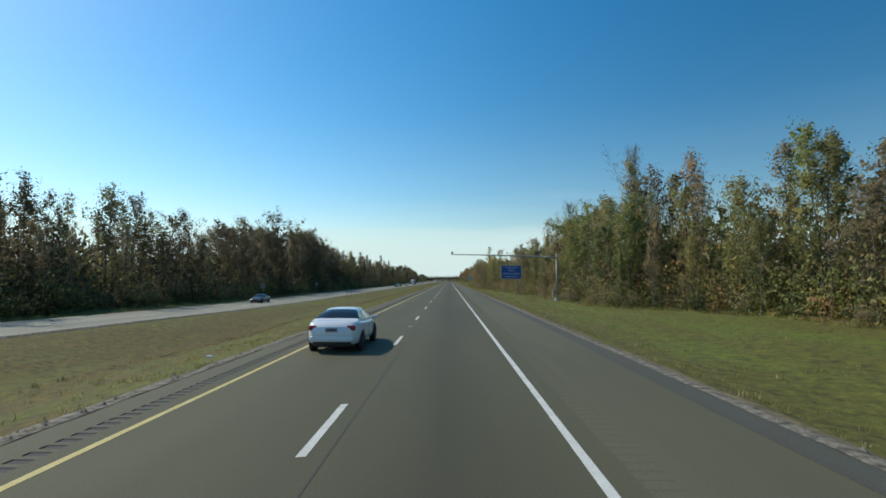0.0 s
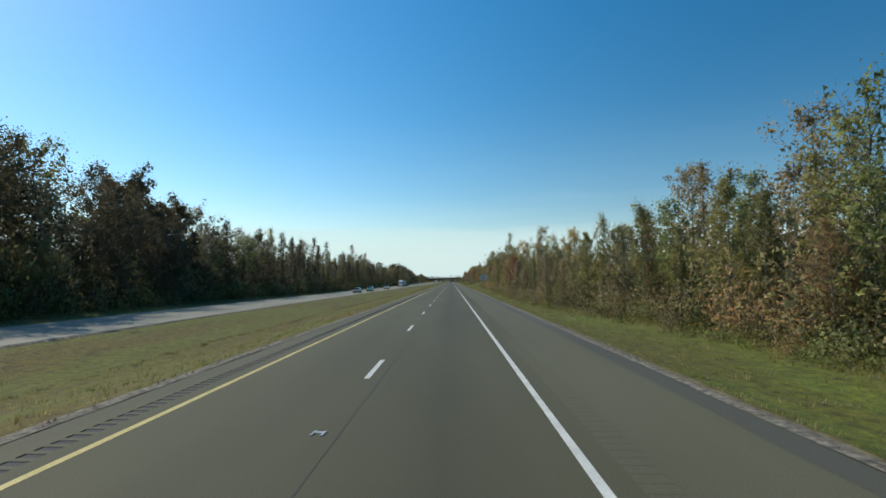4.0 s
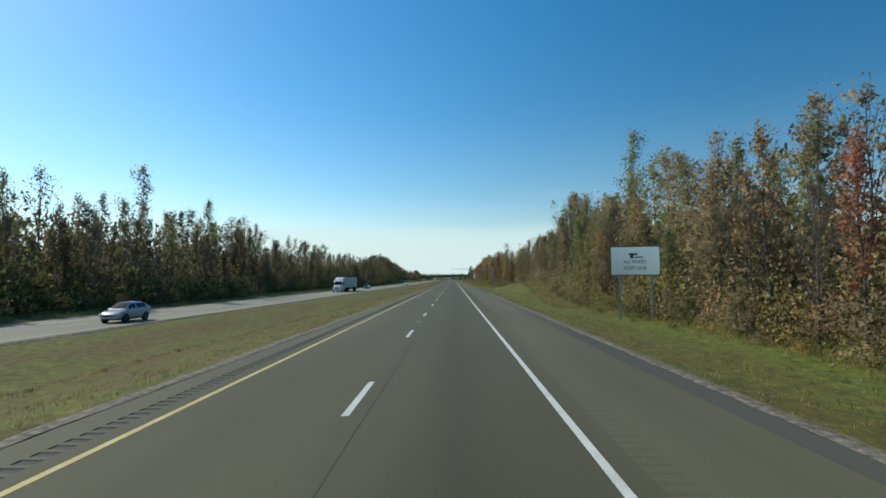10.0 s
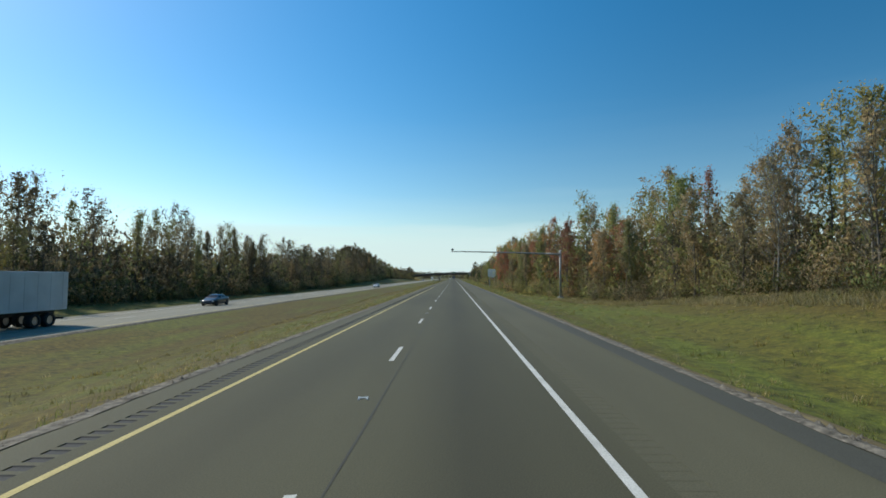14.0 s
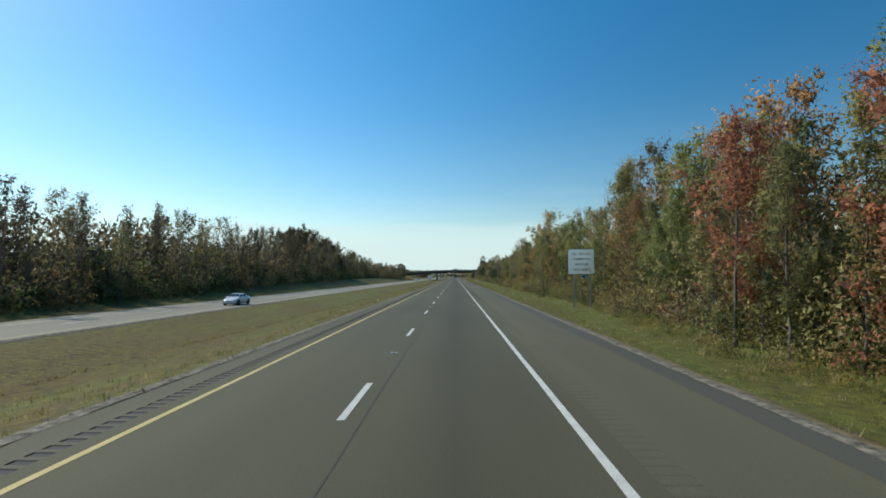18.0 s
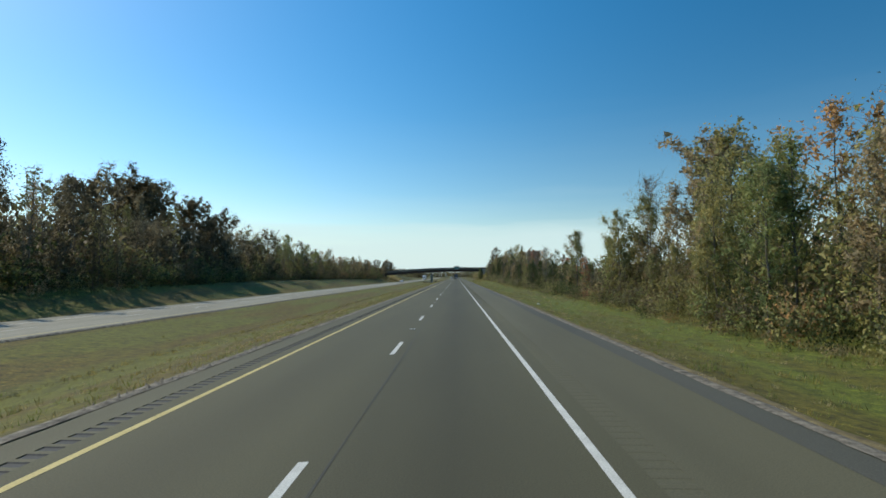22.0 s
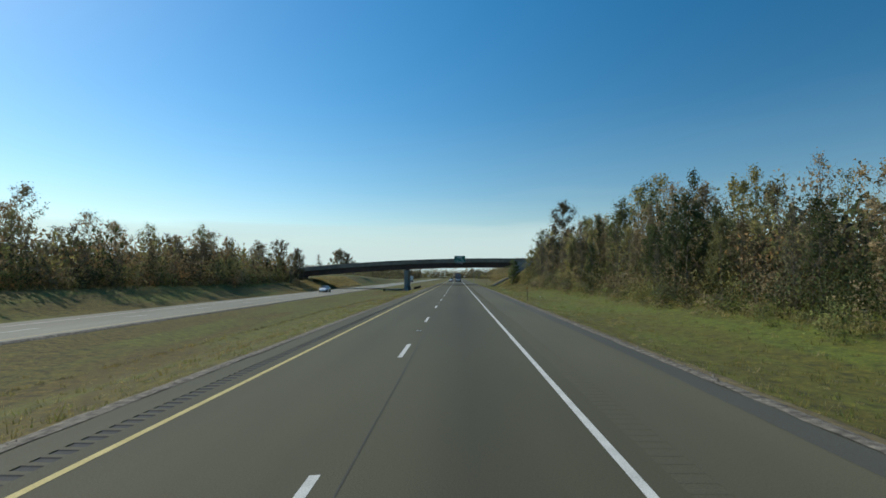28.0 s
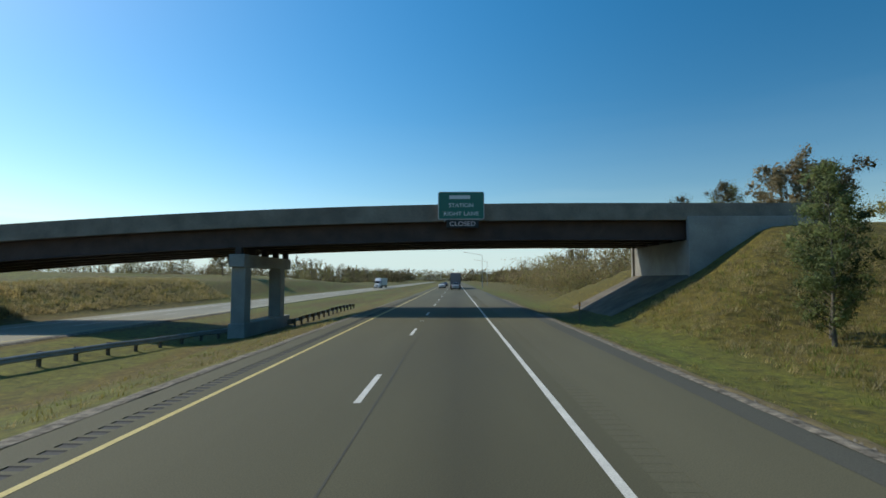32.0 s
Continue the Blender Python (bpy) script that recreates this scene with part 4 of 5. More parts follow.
        for wy in (-e + 0.95, e - 0.90):
            arch = bmesh.new()
            rod((sd * 0.80, wy, r + 0.01), (sd * 0.915, wy, r + 0.01), r + 0.055, None, 20, arch)
            part("wheel_arch", arch, M_TRIM, root)
            wheel(sd * 0.825, wy, r, 0.22, root)
    part("number_plate", box((0.42, 0.02, 0.15), (0, -e - 0.012, deck(-e + 0.3) - 0.26), 0.008), M_PLATE_GREY, root, "grey number plate")
    part("plate_marks", box((0.30, 0.006, 0.05), (0, -e - 0.024, deck(-e + 0.3) - 0.26)), M_TRIM, root)
    part("rear_bumper", box((1.50, 0.20, 0.20), (0, -e + 0.07, hull[2, 2] + 0.20), 0.07), body, root)
    part("lower_valance", box((1.30, 0.14, 0.12), (0, -e + 0.10, hull[2, 2] + 0.06), 0.03), M_TRIM, root)
    part("grille", box((0.80, 0.10, 0.12), (0, e - 0.03, deck(e) - 0.08), 0.04), M_TRIM, root)
    part("front_bumper", box((1.20, 0.16, 0.2), (0, e - 0.05, hull[-2, 2] + 0.12), 0.06), body, root)
    part("underbody", box((1.4, 2 * e - 0.8, 0.2), (0, 0, hull[4, 2] + 0.04), 0.03), M_TRIM, root)
    return root


def lorry(label, x, y, turn, z, tractor, trailer):
    """A long-nosed tractor with a box trailer, pointing along +y before its turn."""
    root = thing("semi_truck", label, "truck", (x, y, z), turn)
    T = 8.2
    part("trailer_box", box((2.6, 15.8, 2.85), (0, -4.4, 2.62), 0.03), trailer, root, "ribbed white trailer box")
    for k in range(14):
        for s in (-1, 1):
            part("side_rib", box((0.02, 0.06, 2.6), (s * 1.305, -11.8 + 1.14 * k, 2.62)), trailer, root)
    part("trailer_frame", box((1.1, 15.0, 0.3), (0, -4.5, 1.02), 0.02), M_CHASSIS, root)
    part("rear_doors", box((2.4, 0.04, 2.6), (0, -12.33, 2.62), 0.01), trailer, root)
    part("under_guard", box((2.3, 0.12, 0.14), (0, -12.1, 0.55), 0.02), M_CHASSIS, root)
    cab = [(3.7, 0.85), (3.7, 3.6), (3.95, 3.98), (4.6, 3.95), (5.5, 3.55), (6.25, 2.90), (6.80, 1.95), (6.80, 0.85)]
    shell = prism(cab, -1.15, 1.15)
    bmesh.ops.bevel(shell, geom=shell.edges[:], offset=0.16, segments=3, affect="EDGES", profile=0.5)
    part("cab", shell, tractor, root, smooth=True)
    hood = [(6.75, 0.75), (6.75, 1.9), (8.0, 1.62), (8.35, 1.35), (8.42, 0.75)]
    bonnet = prism(hood, -0.96, 0.96)
    bmesh.ops.bevel(bonnet, geom=bonnet.edges[:], offset=0.12, segments=3, affect="EDGES", profile=0.5)
    part("hood", bonnet, tractor, root, smooth=True)
    part("windscreen", prism([(6.24, 2.82), (6.74, 1.98), (6.86, 2.0), (6.34, 2.86)], -0.98, 0.98), M_GLASS, root)
    part("grille", box((0.95, 0.05, 0.75), (0, 8.42, 1.08), 0.02), M_RIM, root)
    part("bumper", box((2.3, 0.35, 0.42), (0, 8.35, 0.62), 0.06), tractor, root)
    for s in (-1, 1):
        part("fender", prism([(6.9, 0.55), (6.9, 1.15), (7.25, 1.38), (7.75, 1.35), (8.2, 1.1), (8.3, 0.6), (8.05, 0.6), (7.9, 0.95), (7.45, 1.12), (7.12, 0.9), (7.08, 0.55)], s * 0.85, s * 1.18), tractor, root)
        part("side_window", box((0.03, 0.85, 0.72), (s * 1.15, 5.75, 2.35), 0.01), M_GLASS, root)
        part("porthole", rod((s * 1.14, 4.35, 2.95), (s * 1.17, 4.35, 2.95), 0.2, None, 12), M_GLASS, root)
        part("side_skirt", box((0.05, 2.2, 0.5), (s * 1.14, 4.9, 0.75), 0.02), tractor, root)
        part("wing_mirror", box((0.18, 0.1, 0.7), (s * 1.42, 6.45, 2.3), 0.03), M_TRIM, root)
        part("head_lamp", box((0.32, 0.12, 0.24), (s * 0.9, 8.36, 1.02), 0.04), M_HEAD, root)
        for wy in (7.55, 3.4, 2.1, -9.4, -10.7):
            wheel(s * 1.05, wy, 0.51, 0.32 if wy > 7 else 0.55, root)
        part("landing_leg", box((0.12, 0.12, 0.9), (s * 0.75, 0.2, 0.62), 0.01), M_CHASSIS, root)
        part("side_panel", box((0.04, 4.5, 0.35), (s * 1.27, -4.0, 1.05), 0.01), M_CHASSIS, root)
    part("tractor_frame", box((0.9, 7.0, 0.28), (0, 4.6, 0.85), 0.02), M_CHASSIS, root)
    return root


oz = opp_z
car("white sedan with dark glass in the passing lane", -1.9, 19.4, 0, P_WHITE)
car("charcoal sedan on the far carriageway", -29.3, 83.0, 180, P_DARK, z=oz(83))
car("dark grey crossover in the near lane of the far carriageway", -25.9, 265.0, 180, paint("grey_car_paint", (0.17, 0.17, 0.165)), "suv", oz(265))
car("dull green sedan in the near lane of the far carriageway", -26.1, 289.0, 180, paint("green_car_paint", (0.05, 0.16, 0.10)), z=oz(289))
car("white crossover with dark glass on the far carriageway", -28.6, 306.0, 180, P_WHITE, "suv", oz(306))
car("silver crossover trailing the other cars", -26.0, 333.0, 180, P_SILVER, "suv", oz(333))
lorry("white semi truck with a long box trailer on the far carriageway", -29.2, 432.5, 180, -1.14, P_WHITE, P_TRAILER)
car("charcoal sedan behind the semi truck", -29.4, 472.0, 180, P_DARK, z=-1.15)
car("white sedan in the near lane of the far carriageway", -25.8, 586.0, 180, P_WHITE, z=-1.15)
car("white sedan on the far carriageway before the overpass", -29.3, 925.0, 180, P_WHITE, z=-1.15)
lorry("white semi truck far beyond the overpass", -29.2, 1130.0, 180, -1.14, P_WHITE, P_TRAILER)
car("white sedan far ahead beyond the overpass", -1.7, 1062.0, 0, P_WHITE)
car("grey sedan far ahead beyond the overpass", -1.7, 1098.0, 0, P_BLUE)
lorry("grey box semi truck far ahead in the slow lane", 2.0, 1062.0, 0, 0.0, P_BLUE, P_BLUE)
car("silver crossover following the far truck", 2.0, 1040.0, 0, P_SILVER, "suv")

# litter on the verges
M_LITTER = material("pale_litter", (0.75, 0.75, 0.74), 0.6)
for lx, ly, s in ((-7.2, 19.5, 0.13), (11.6, 402.0, 0.22), (-6.9, 412.0, 0.12), (9.1, 905.0, 0.10), (10.6, 690.0, 0.16), (-7.6, 585.0, 0.15), (13.5, 880.0, 0.11)):
    bm = bmesh.new()
    bmesh.ops.create_icosphere(bm, subdivisions=1, radius=s)
    for vtx in bm.verts:
        vtx.co = Vector((vtx.co.x * 1.2, vtx.co.y * 0.8, vtx.co.z * 0.45)) * (1 + 0.4 * noise.noise(vtx.co * 9))
    me = bpy.data.meshes.new("litter")
    bm.to_mesh(me)
    bm.free()
    me.materials.append(M_LITTER)
    ob = tagged(new("litter", me), "crumpled pale piece of litter on the grass", "litter", "litter on the verges")
    ob.location = (lx, ly, land(lx, ly) + s * 0.3)

# ---- trees ----
def tube(pts, radii, sides):
    """Tapered limb along points."""
    V, T = [], []
    for i, (p, r) in enumerate(zip(pts, radii)):
        d = pts[min(i + 1, len(pts) - 1)] - pts[max(i - 1, 0)]
        d = d / (np.linalg.norm(d) + 1e-9)
        a = np.cross(d, (0.31, 0.95, 0.05))
        a /= np.linalg.norm(a) + 1e-9
        b_ = np.cross(d, a)
        for k in range(sides):
            t = 2 * math.pi * k / sides
            V.append(p + r * (math.cos(t) * a + math.sin(t) * b_))
    for i in range(len(pts) - 1):
        for k in range(sides):
            a, b_ = i * sides + k, i * sides + (k + 1) % sides
            T += [(a, b_, b_ + sides), (a, b_ + sides, a + sides)]
    return np.array(V), np.array(T)


def leaf_tris(rng, c, s):
    """One small kite-like triangle round each centre, of its own size, turned at random."""
    n = len(c)
    s = np.reshape(s, (n, 1)) * rng.uniform(0.7, 1.2, (n, 1))
    a = rng.normal(0, 1, (n, 3))
    a /= np.linalg.norm(a, axis=1, keepdims=True)
    b_ = np.cross(a, rng.normal(0, 1, (n, 3)))
    b_ /= np.linalg.norm(b_, axis=1, keepdims=True) + 1e-9
    V = np.stack([c - a * s, c + a * s * 0.35 + b_ * s * 0.62, c + a * s * 0.75 - b_ * s * 0.5], 1).reshape(-1, 3)
    return V, np.arange(n * 3).reshape(-1, 3)


def sprays(rng, centres, size, per):
    """Small leaf sprays: per triangles round each centre."""
    n = len(centres) * per
    c = np.repeat(centres, per, 0) + np.clip(rng.normal(0, size * 0.55, (n, 3)), -size, size)
    return leaf_tris(rng, c, np.full(n, size))


def facing(rng, V, mid, radii, jitter=0.35):
    """The way each leaf's clump faces: out of an ellipsoid, a little at random from spray to spray."""
    P = (V - np.array(mid)) / np.array(radii) ** 2
    P /= np.linalg.norm(P, axis=1, keepdims=True) + 1e-6
    P[:, 2] += 0.15
    return P + np.repeat(rng.normal(0, jitter, (len(V) // 6, 3)), 6, 0)


def grow(seed, height=14.0, spread=0.22, rise=55, low=0.25, limbs=16, clumps=3, puffs=0.07, tall=1.2, leaves=8000, twigs=4, fine=1, shape=1.0,
         size=(0.14, 0.05), core=12, cut=0.0, part_of=1.0, sides=6):
    """One tree: a tapered trunk, limbs and twigs, and leaves in clumps along the limbs, large ones deep within a clump and
    fine ones at its skin. cut: leave out what lies below that share of the height; part_of: the share of limbs that is built."""
    rng = np.random.default_rng(seed)
    parts, mids, rads = [], [], []
    H = height
    k = 6
    wob = np.cumsum(rng.normal(0, H * 0.008, (k + 1, 3)), 0)
    trunk = np.stack([wob[:, 0], wob[:, 1], np.linspace(-0.25, H * 0.95, k + 1)], 1)
    trunk[0, :2] = 0
    r0 = H * rng.uniform(0.008, 0.0115)
    rad = r0 * np.linspace(1, 0.10, k + 1)
    rad[0] *= 1.4
    parts.append(tube(trunk, rad, sides))
    az = rng.uniform(0, 6.28)
    limbs = max(6, int(limbs * part_of))
    for i in range(limbs):
        u = low + (0.98 - low) * (i + rng.uniform(0, 0.8)) / limbs
        base = np.array([np.interp(u * H, trunk[:, 2], trunk[:, j]) for j in range(3)])
        az += 2.4 + rng.normal(0, 0.35)
        prof = math.sin(math.pi * min(0.97, max(0.06, (u - low) / (1 - low) * 0.78 + 0.2))) ** shape
        L = spread * H * prof * rng.uniform(0.65, 1.3)
        el = radians(rise + 14 * (u - 0.5) + rng.normal(0, 8))
        d = np.array([math.cos(az) * math.cos(el), math.sin(az) * math.cos(el), math.sin(el)])
        mid = base + d * L * 0.5 + rng.normal(0, 0.05 * L, 3)
        end = base + d * L + np.array([0, 0, 0.18 * L]) + rng.normal(0, 0.07 * L, 3)
        if u < cut and i % 2:
            continue
        rl = max(0.016, r0 * 0.40 * (1 - 0.6 * u))
        parts.append(tube(np.array([base, mid, end]), [rl, rl * 0.6, rl * 0.12], 3))
        for j in range(twigs):
            f = 0.25 + 0.75 * (j + rng.uniform()) / twigs
            p = base + (mid - base) * f * 2 if f < 0.5 else mid + (end - mid) * (f * 2 - 1)
            td = d + rng.normal(0, 0.5, 3)
            td[2] += 0.35
            td /= np.linalg.norm(td)
            tl = (0.4 + 0.24 * L) * rng.uniform(0.6, 1.3)
            q = p + td * tl
            w = np.cross(td, rng.normal(0, 1, 3))
            w = w / np.linalg.norm(w) * max(0.011, rl * 0.3)
            parts.append((np.array([p - w, p + w, q]), np.array([(0, 1, 2)])))
            for _ in range(fine):
                fd = td + rng.normal(0, 0.5, 3)
                fd /= np.linalg.norm(fd)
                st = p + (q - p) * rng.uniform(0.1, 0.9)
                w = np.cross(fd, rng.normal(0, 1, 3))
                w = w / np.linalg.norm(w) * 0.010
                parts.append((np.array([st - w, st + w, st + fd * tl * rng.uniform(0.4, 0.9)]), np.array([(0, 1, 2)])))
        for j in range(clumps):
            f = 0.30 + 0.75 * (j + rng.uniform(0.2, 0.9)) / clumps
            p = base + (end - base) * f + rng.normal(0, 0.012 * H, 3)
            if p[2] > max(0.5, cut * H):
                mids.append(p)
                rads.append(puffs * H * rng.uniform(0.65, 1.25) * (0.55 + 0.45 * min(1.0, L / (spread * H))))
    mids.append(trunk[-1])
    rads.append(puffs * H * 0.6)
    V, T, o = [], [], 0
    for v, t in parts:
        V.append(v)
        T.append(t + o)
        o += len(v)
    mids, rads = np.array(mids), np.array(rads)
    share = rads ** 2 / (rads ** 2).sum()
    which = rng.choice(len(mids), leaves, p=share)
    deep = np.repeat(np.arange(len(mids)), core)
    which = np.concatenate([which, deep])
    n = len(which)
    out = rng.normal(0, 1, (n, 3))
    out /= np.linalg.norm(out, axis=1, keepdims=True)
    out[:, 2] += 0.15
    r = 1.12 * rng.uniform(0, 1, n) ** 0.55
    r[leaves:] *= 0.55
    c = mids[which] + out * (r * rads[which])[:, None] * np.array([1, 1, tall])
    s = size[0] + (size[1] - size[0]) * np.clip(r, 0, 1)
    s[leaves:] = rads[which[leaves:]] * rng.uniform(0.20, 0.34, n - leaves)
    keep = c[:, 2] > 0.3
    lv, lt = leaf_tris(rng, c[keep], s[keep])
    whole = (c[keep] - np.array((0, 0, H * (0.45 + 0.4 * low)))) / np.array((spread * H, spread * H, H * 0.5)) ** 2
    whole /= np.linalg.norm(whole, axis=1, keepdims=True) + 1e-6
    face = 0.50 * out[keep] + 1.0 * whole + np.array((0, 0, 0.12)) + rng.normal(0, 0.28, (int(keep.sum()), 3))
    return (np.concatenate(V), np.concatenate(T)), (lv, lt, np.repeat(face, 3, 0))


# kinds of tree: settings of grow()
FORMS = {
    "poplar": dict(height=15, spread=0.155, rise=63, low=0.20, limbs=30, clumps=2, puffs=0.060, tall=1.55, leaves=7000, twigs=5, fine=2),
    "maple": dict(height=13, spread=0.27, rise=46, low=0.07, limbs=26, clumps=3, puffs=0.072, tall=1.15, leaves=9000, twigs=5, fine=1),
    "oak": dict(height=16, spread=0.36, rise=34, low=0.16, limbs=34, clumps=5, puffs=0.092, tall=0.95, leaves=17000, twigs=3, fine=1, shape=0.6, core=22),
    "sapling": dict(height=8, spread=0.24, rise=52, low=0.06, limbs=18, clumps=2, puffs=0.080, tall=1.25, leaves=5200, twigs=5, fine=1),
    "bare": dict(height=13, spread=0.27, rise=62, low=0.14, limbs=30, clumps=2, puffs=0.075, tall=1.3, leaves=1300, twigs=12, fine=6, core=0),
    "cedar": dict(height=9, spread=0.22, rise=30, low=0.05, limbs=38, clumps=2, puffs=0.070, tall=1.0, leaves=7500, twigs=2, fine=0, core=10),
}


def quality(count, large, small, first, base, **more):
    """Every kind of tree three times, with that share of its leaves at those sizes."""
    return {form: [grow(first + 10 * fi + s, **dict(kw, leaves=int(kw["leaves"] * count), size=(large, small),
                   **{key: (value(kw[key]) if callable(value) else value) for key, value in more.items()})) for s in range(base)]
            for fi, (form, kw) in enumerate(FORMS.items())}


NEAR = quality(1.35, 0.120, 0.048, 100, 3)
PROTO = quality(0.90, 0.135, 0.058, 100, 3)
MIDDLE = quality(0.62, 0.160, 0.072, 200, 3, sides=5, fine=lambda v: v // 2)
SECOND = quality(0.24, 0.215, 0.098, 250, 3, sides=4, twigs=lambda v: v // 2, fine=lambda v: v // 2, cut=0.22, core=7)
THIN = quality(0.135, 0.250, 0.120, 300, 3, sides=3, twigs=lambda v: v // 3, fine=lambda v: v // 3, cut=0.45, part_of=0.8, core=5)
FAINT = quality(0.035, 0.55, 0.30, 400, 2, sides=3, twigs=0, fine=0, part_of=0.4, core=3)
MESHES = {}


def tree_meshes(form, s, leaf, pale, far_side=False, near=False):
    key = (form, s, leaf, pale, far_side, near)
    if key not in MESHES:
        (bv, bt), (lv, lt, lp) = (MIDDLE if far_side else NEAR if near else PROTO)[form][s]
        MESHES[key] = (tri_mesh("trunk", bv, bt, [M_BARK_PALE if pale else M_BARK]), tri_mesh("crown", lv, lt, [LEAF[leaf]], None, lp))
    return MESHES[key]


TREE_WORDS = {"olive": "olive-green autumn", "green": "still green", "yellow": "yellowing autumn", "orange": "orange autumn", "red": "red autumn",
              "brown": "thinning brown autumn", "dark": "dark heavy-leaved", "deep": "deep green"}
FORM_WORDS = {"poplar": "tall narrow tree", "maple": "bushy broadleaf tree", "oak": "broad full-crowned tree", "sapling": "slim young tree",
              "bare": "nearly leafless tree", "cedar": "dense evergreen cedar"}
tree_count = 0


def tree(form, leaf, x, y, h, s=0, turn=0.0, pale=False, where="at the edge of the woods", far_side=False):
    global tree_count
    tree_count += 1
    k = h / FORMS[form]["height"]
    root = new("tree")
    root.matrix_basis = pose(x, y, land(x, y), 0, 0, turn) @ Matrix.Diagonal((k, k, k, 1))
    tagged(root, f"{TREE_WORDS[leaf]} {FORM_WORDS[form]} {where}" if form != "bare" else f"nearly leafless grey-twigged tree {where}", "tree", "roadside trees")
    a, b_ = tree_meshes(form, s, leaf, pale, far_side, 0 < x < 17.2)
    part("trunk", a, None, root)
    part("crown", b_, None, root)
    return root


class Wood:
    """Gathers many thin trees or shrubs into one mesh."""
    def __init__(self):
        self.v, self.t, self.m, self.p, self.o = [], [], [], [], 0

    def add(self, v, t, mi, at, k, turn, tall=1.0, puff=None, shrink=1.0):
        c, s = math.cos(turn), math.sin(turn)
        if shrink != 1.0:
            mid = np.repeat(v.reshape(-1, 3, 3).mean(1), 3, 0)
            v = mid + (v - mid) * shrink
        w = np.empty_like(v)
        w[:, 0], w[:, 1], w[:, 2] = (c * v[:, 0] - s * v[:, 1]) * k, (s * v[:, 0] + c * v[:, 1]) * k, v[:, 2] * k * tall
        if puff is None:
            self.p.append(np.zeros_like(v))
        else:
            q = puff.copy()
            q[:, 0], q[:, 1] = c * puff[:, 0] - s * puff[:, 1], s * puff[:, 0] + c * puff[:, 1]
            self.p.append(q)
        self.v.append(w + np.array(at))
        self.t.append(t + self.o)
        self.m.append(np.full(len(t), mi))
        self.o += len(v)

    def tree(self, form, leaf, x, y, h, s, turn, faint=False, second=False):
        (bv, bt), (lv, lt, lp) = FAINT[form][s % 2] if faint else (SECOND if second else THIN)[form][s]
        k = h / FORMS[form]["height"]
        at = (x, y, land(x, y))
        self.add(bv, bt, len(LEAF_KINDS), at, k, turn)
        self.add(lv, lt, LEAF_KINDS.index(leaf), at, k, turn, 1.0, lp, k ** -0.35 if k > 1 and not faint else 1.0)

    def make(self, name, label, category):
        me = tri_mesh(name, np.concatenate(self.v), np.concatenate(self.t), [LEAF[k] for k in LEAF_KINDS] + [M_BARK], np.concatenate(self.m), np.concatenate(self.p))
        return tagged(new(name, me), label, category, kind="stuff")


def pick(rng, weights):
    names = list(weights)
    w = np.array([weights[n] for n in names], float)
    return names[rng.choice(len(names), p=w / w.sum())]


# stretches of wood: from y to y, how high the crowns stand against the sky (rise over distance), forms and leaf colours
RIGHT = (
    (18, 58, 0.39, dict(maple=6, poplar=3, bare=1), dict(olive=5, green=3, brown=3, yellow=1.3, dark=1.5, orange=0.8)),
    (58, 95, 0.52, dict(maple=5, poplar=4, oak=2, bare=1), dict(olive=5, green=3.5, brown=4, orange=0.7, dark=0.8)),
    (95, 170, 0.49, dict(maple=5, poplar=3, bare=1, sapling=1), dict(olive=6, orange=0.8, brown=5, green=2)),
    (170, 265, 0.40, dict(maple=4, poplar=3, bare=2, sapling=2), dict(brown=6, olive=6, orange=0.8, red=0.4, yellow=0.4)),
    (265, 330, 0.48, dict(maple=4, poplar=4, bare=2), dict(brown=5, olive=6, orange=1, yellow=0.4, red=0.5)),
    (330, 388, 0.60, dict(maple=4, poplar=3, bare=3), dict(brown=5, olive=5, green=1)),
    (388, 470, 0.37, dict(maple=4, poplar=3, bare=4), dict(brown=5, olive=5, green=2.5)),
    (470, 575, 0.57, dict(maple=7, poplar=1, bare=3, sapling=1), dict(olive=6, green=3, red=1.1, orange=1.4, brown=2.5, yellow=1)),
    (575, 636, 0.50, dict(maple=5, sapling=3, bare=1), dict(olive=6, green=3, yellow=1, brown=1.5, orange=0.6)),
    (636, 672, 0.46, dict(maple=5, poplar=1, bare=1), dict(brown=2, olive=5, green=2, orange=0.6)),
    (672, 698, 0.40, dict(maple=5, sapling=2, bare=1), dict(brown=3, olive=5, green=2)),
    (698, 716, 0.12, dict(sapling=5, bare=3), dict(olive=4, deep=3, green=2, brown=3, red=0.6)),
    # large deep and dark shares from here on paint deep shade into the leaves
    (716, 765, 0.172, dict(sapling=4, bare=3, maple=3), dict(olive=2, deep=7, green=1, brown=1.5, red=0.5)),
    (765, 805, 0.22, dict(maple=3, sapling=2, bare=4), dict(olive=2.5, deep=6, green=0.8, brown=2, dark=1.5, red=0.6)),
    (805, 850, 0.235, dict(maple=4, bare=3, sapling=1), dict(olive=3, deep=5, brown=2.5, dark=1.5, orange=0.4)),
    (850, 876, 0.36, dict(bare=4, maple=3, poplar=1), dict(olive=3, brown=3, deep=4, dark=1)),
    (876, 895, 0.41, dict(bare=5, maple=3, poplar=1), dict(olive=2.5, brown=3, deep=4, dark=1)),
    (895, 941, 0.40, dict(bare=7, maple=3), dict(olive=2.5, brown=4, deep=2.5)),
)
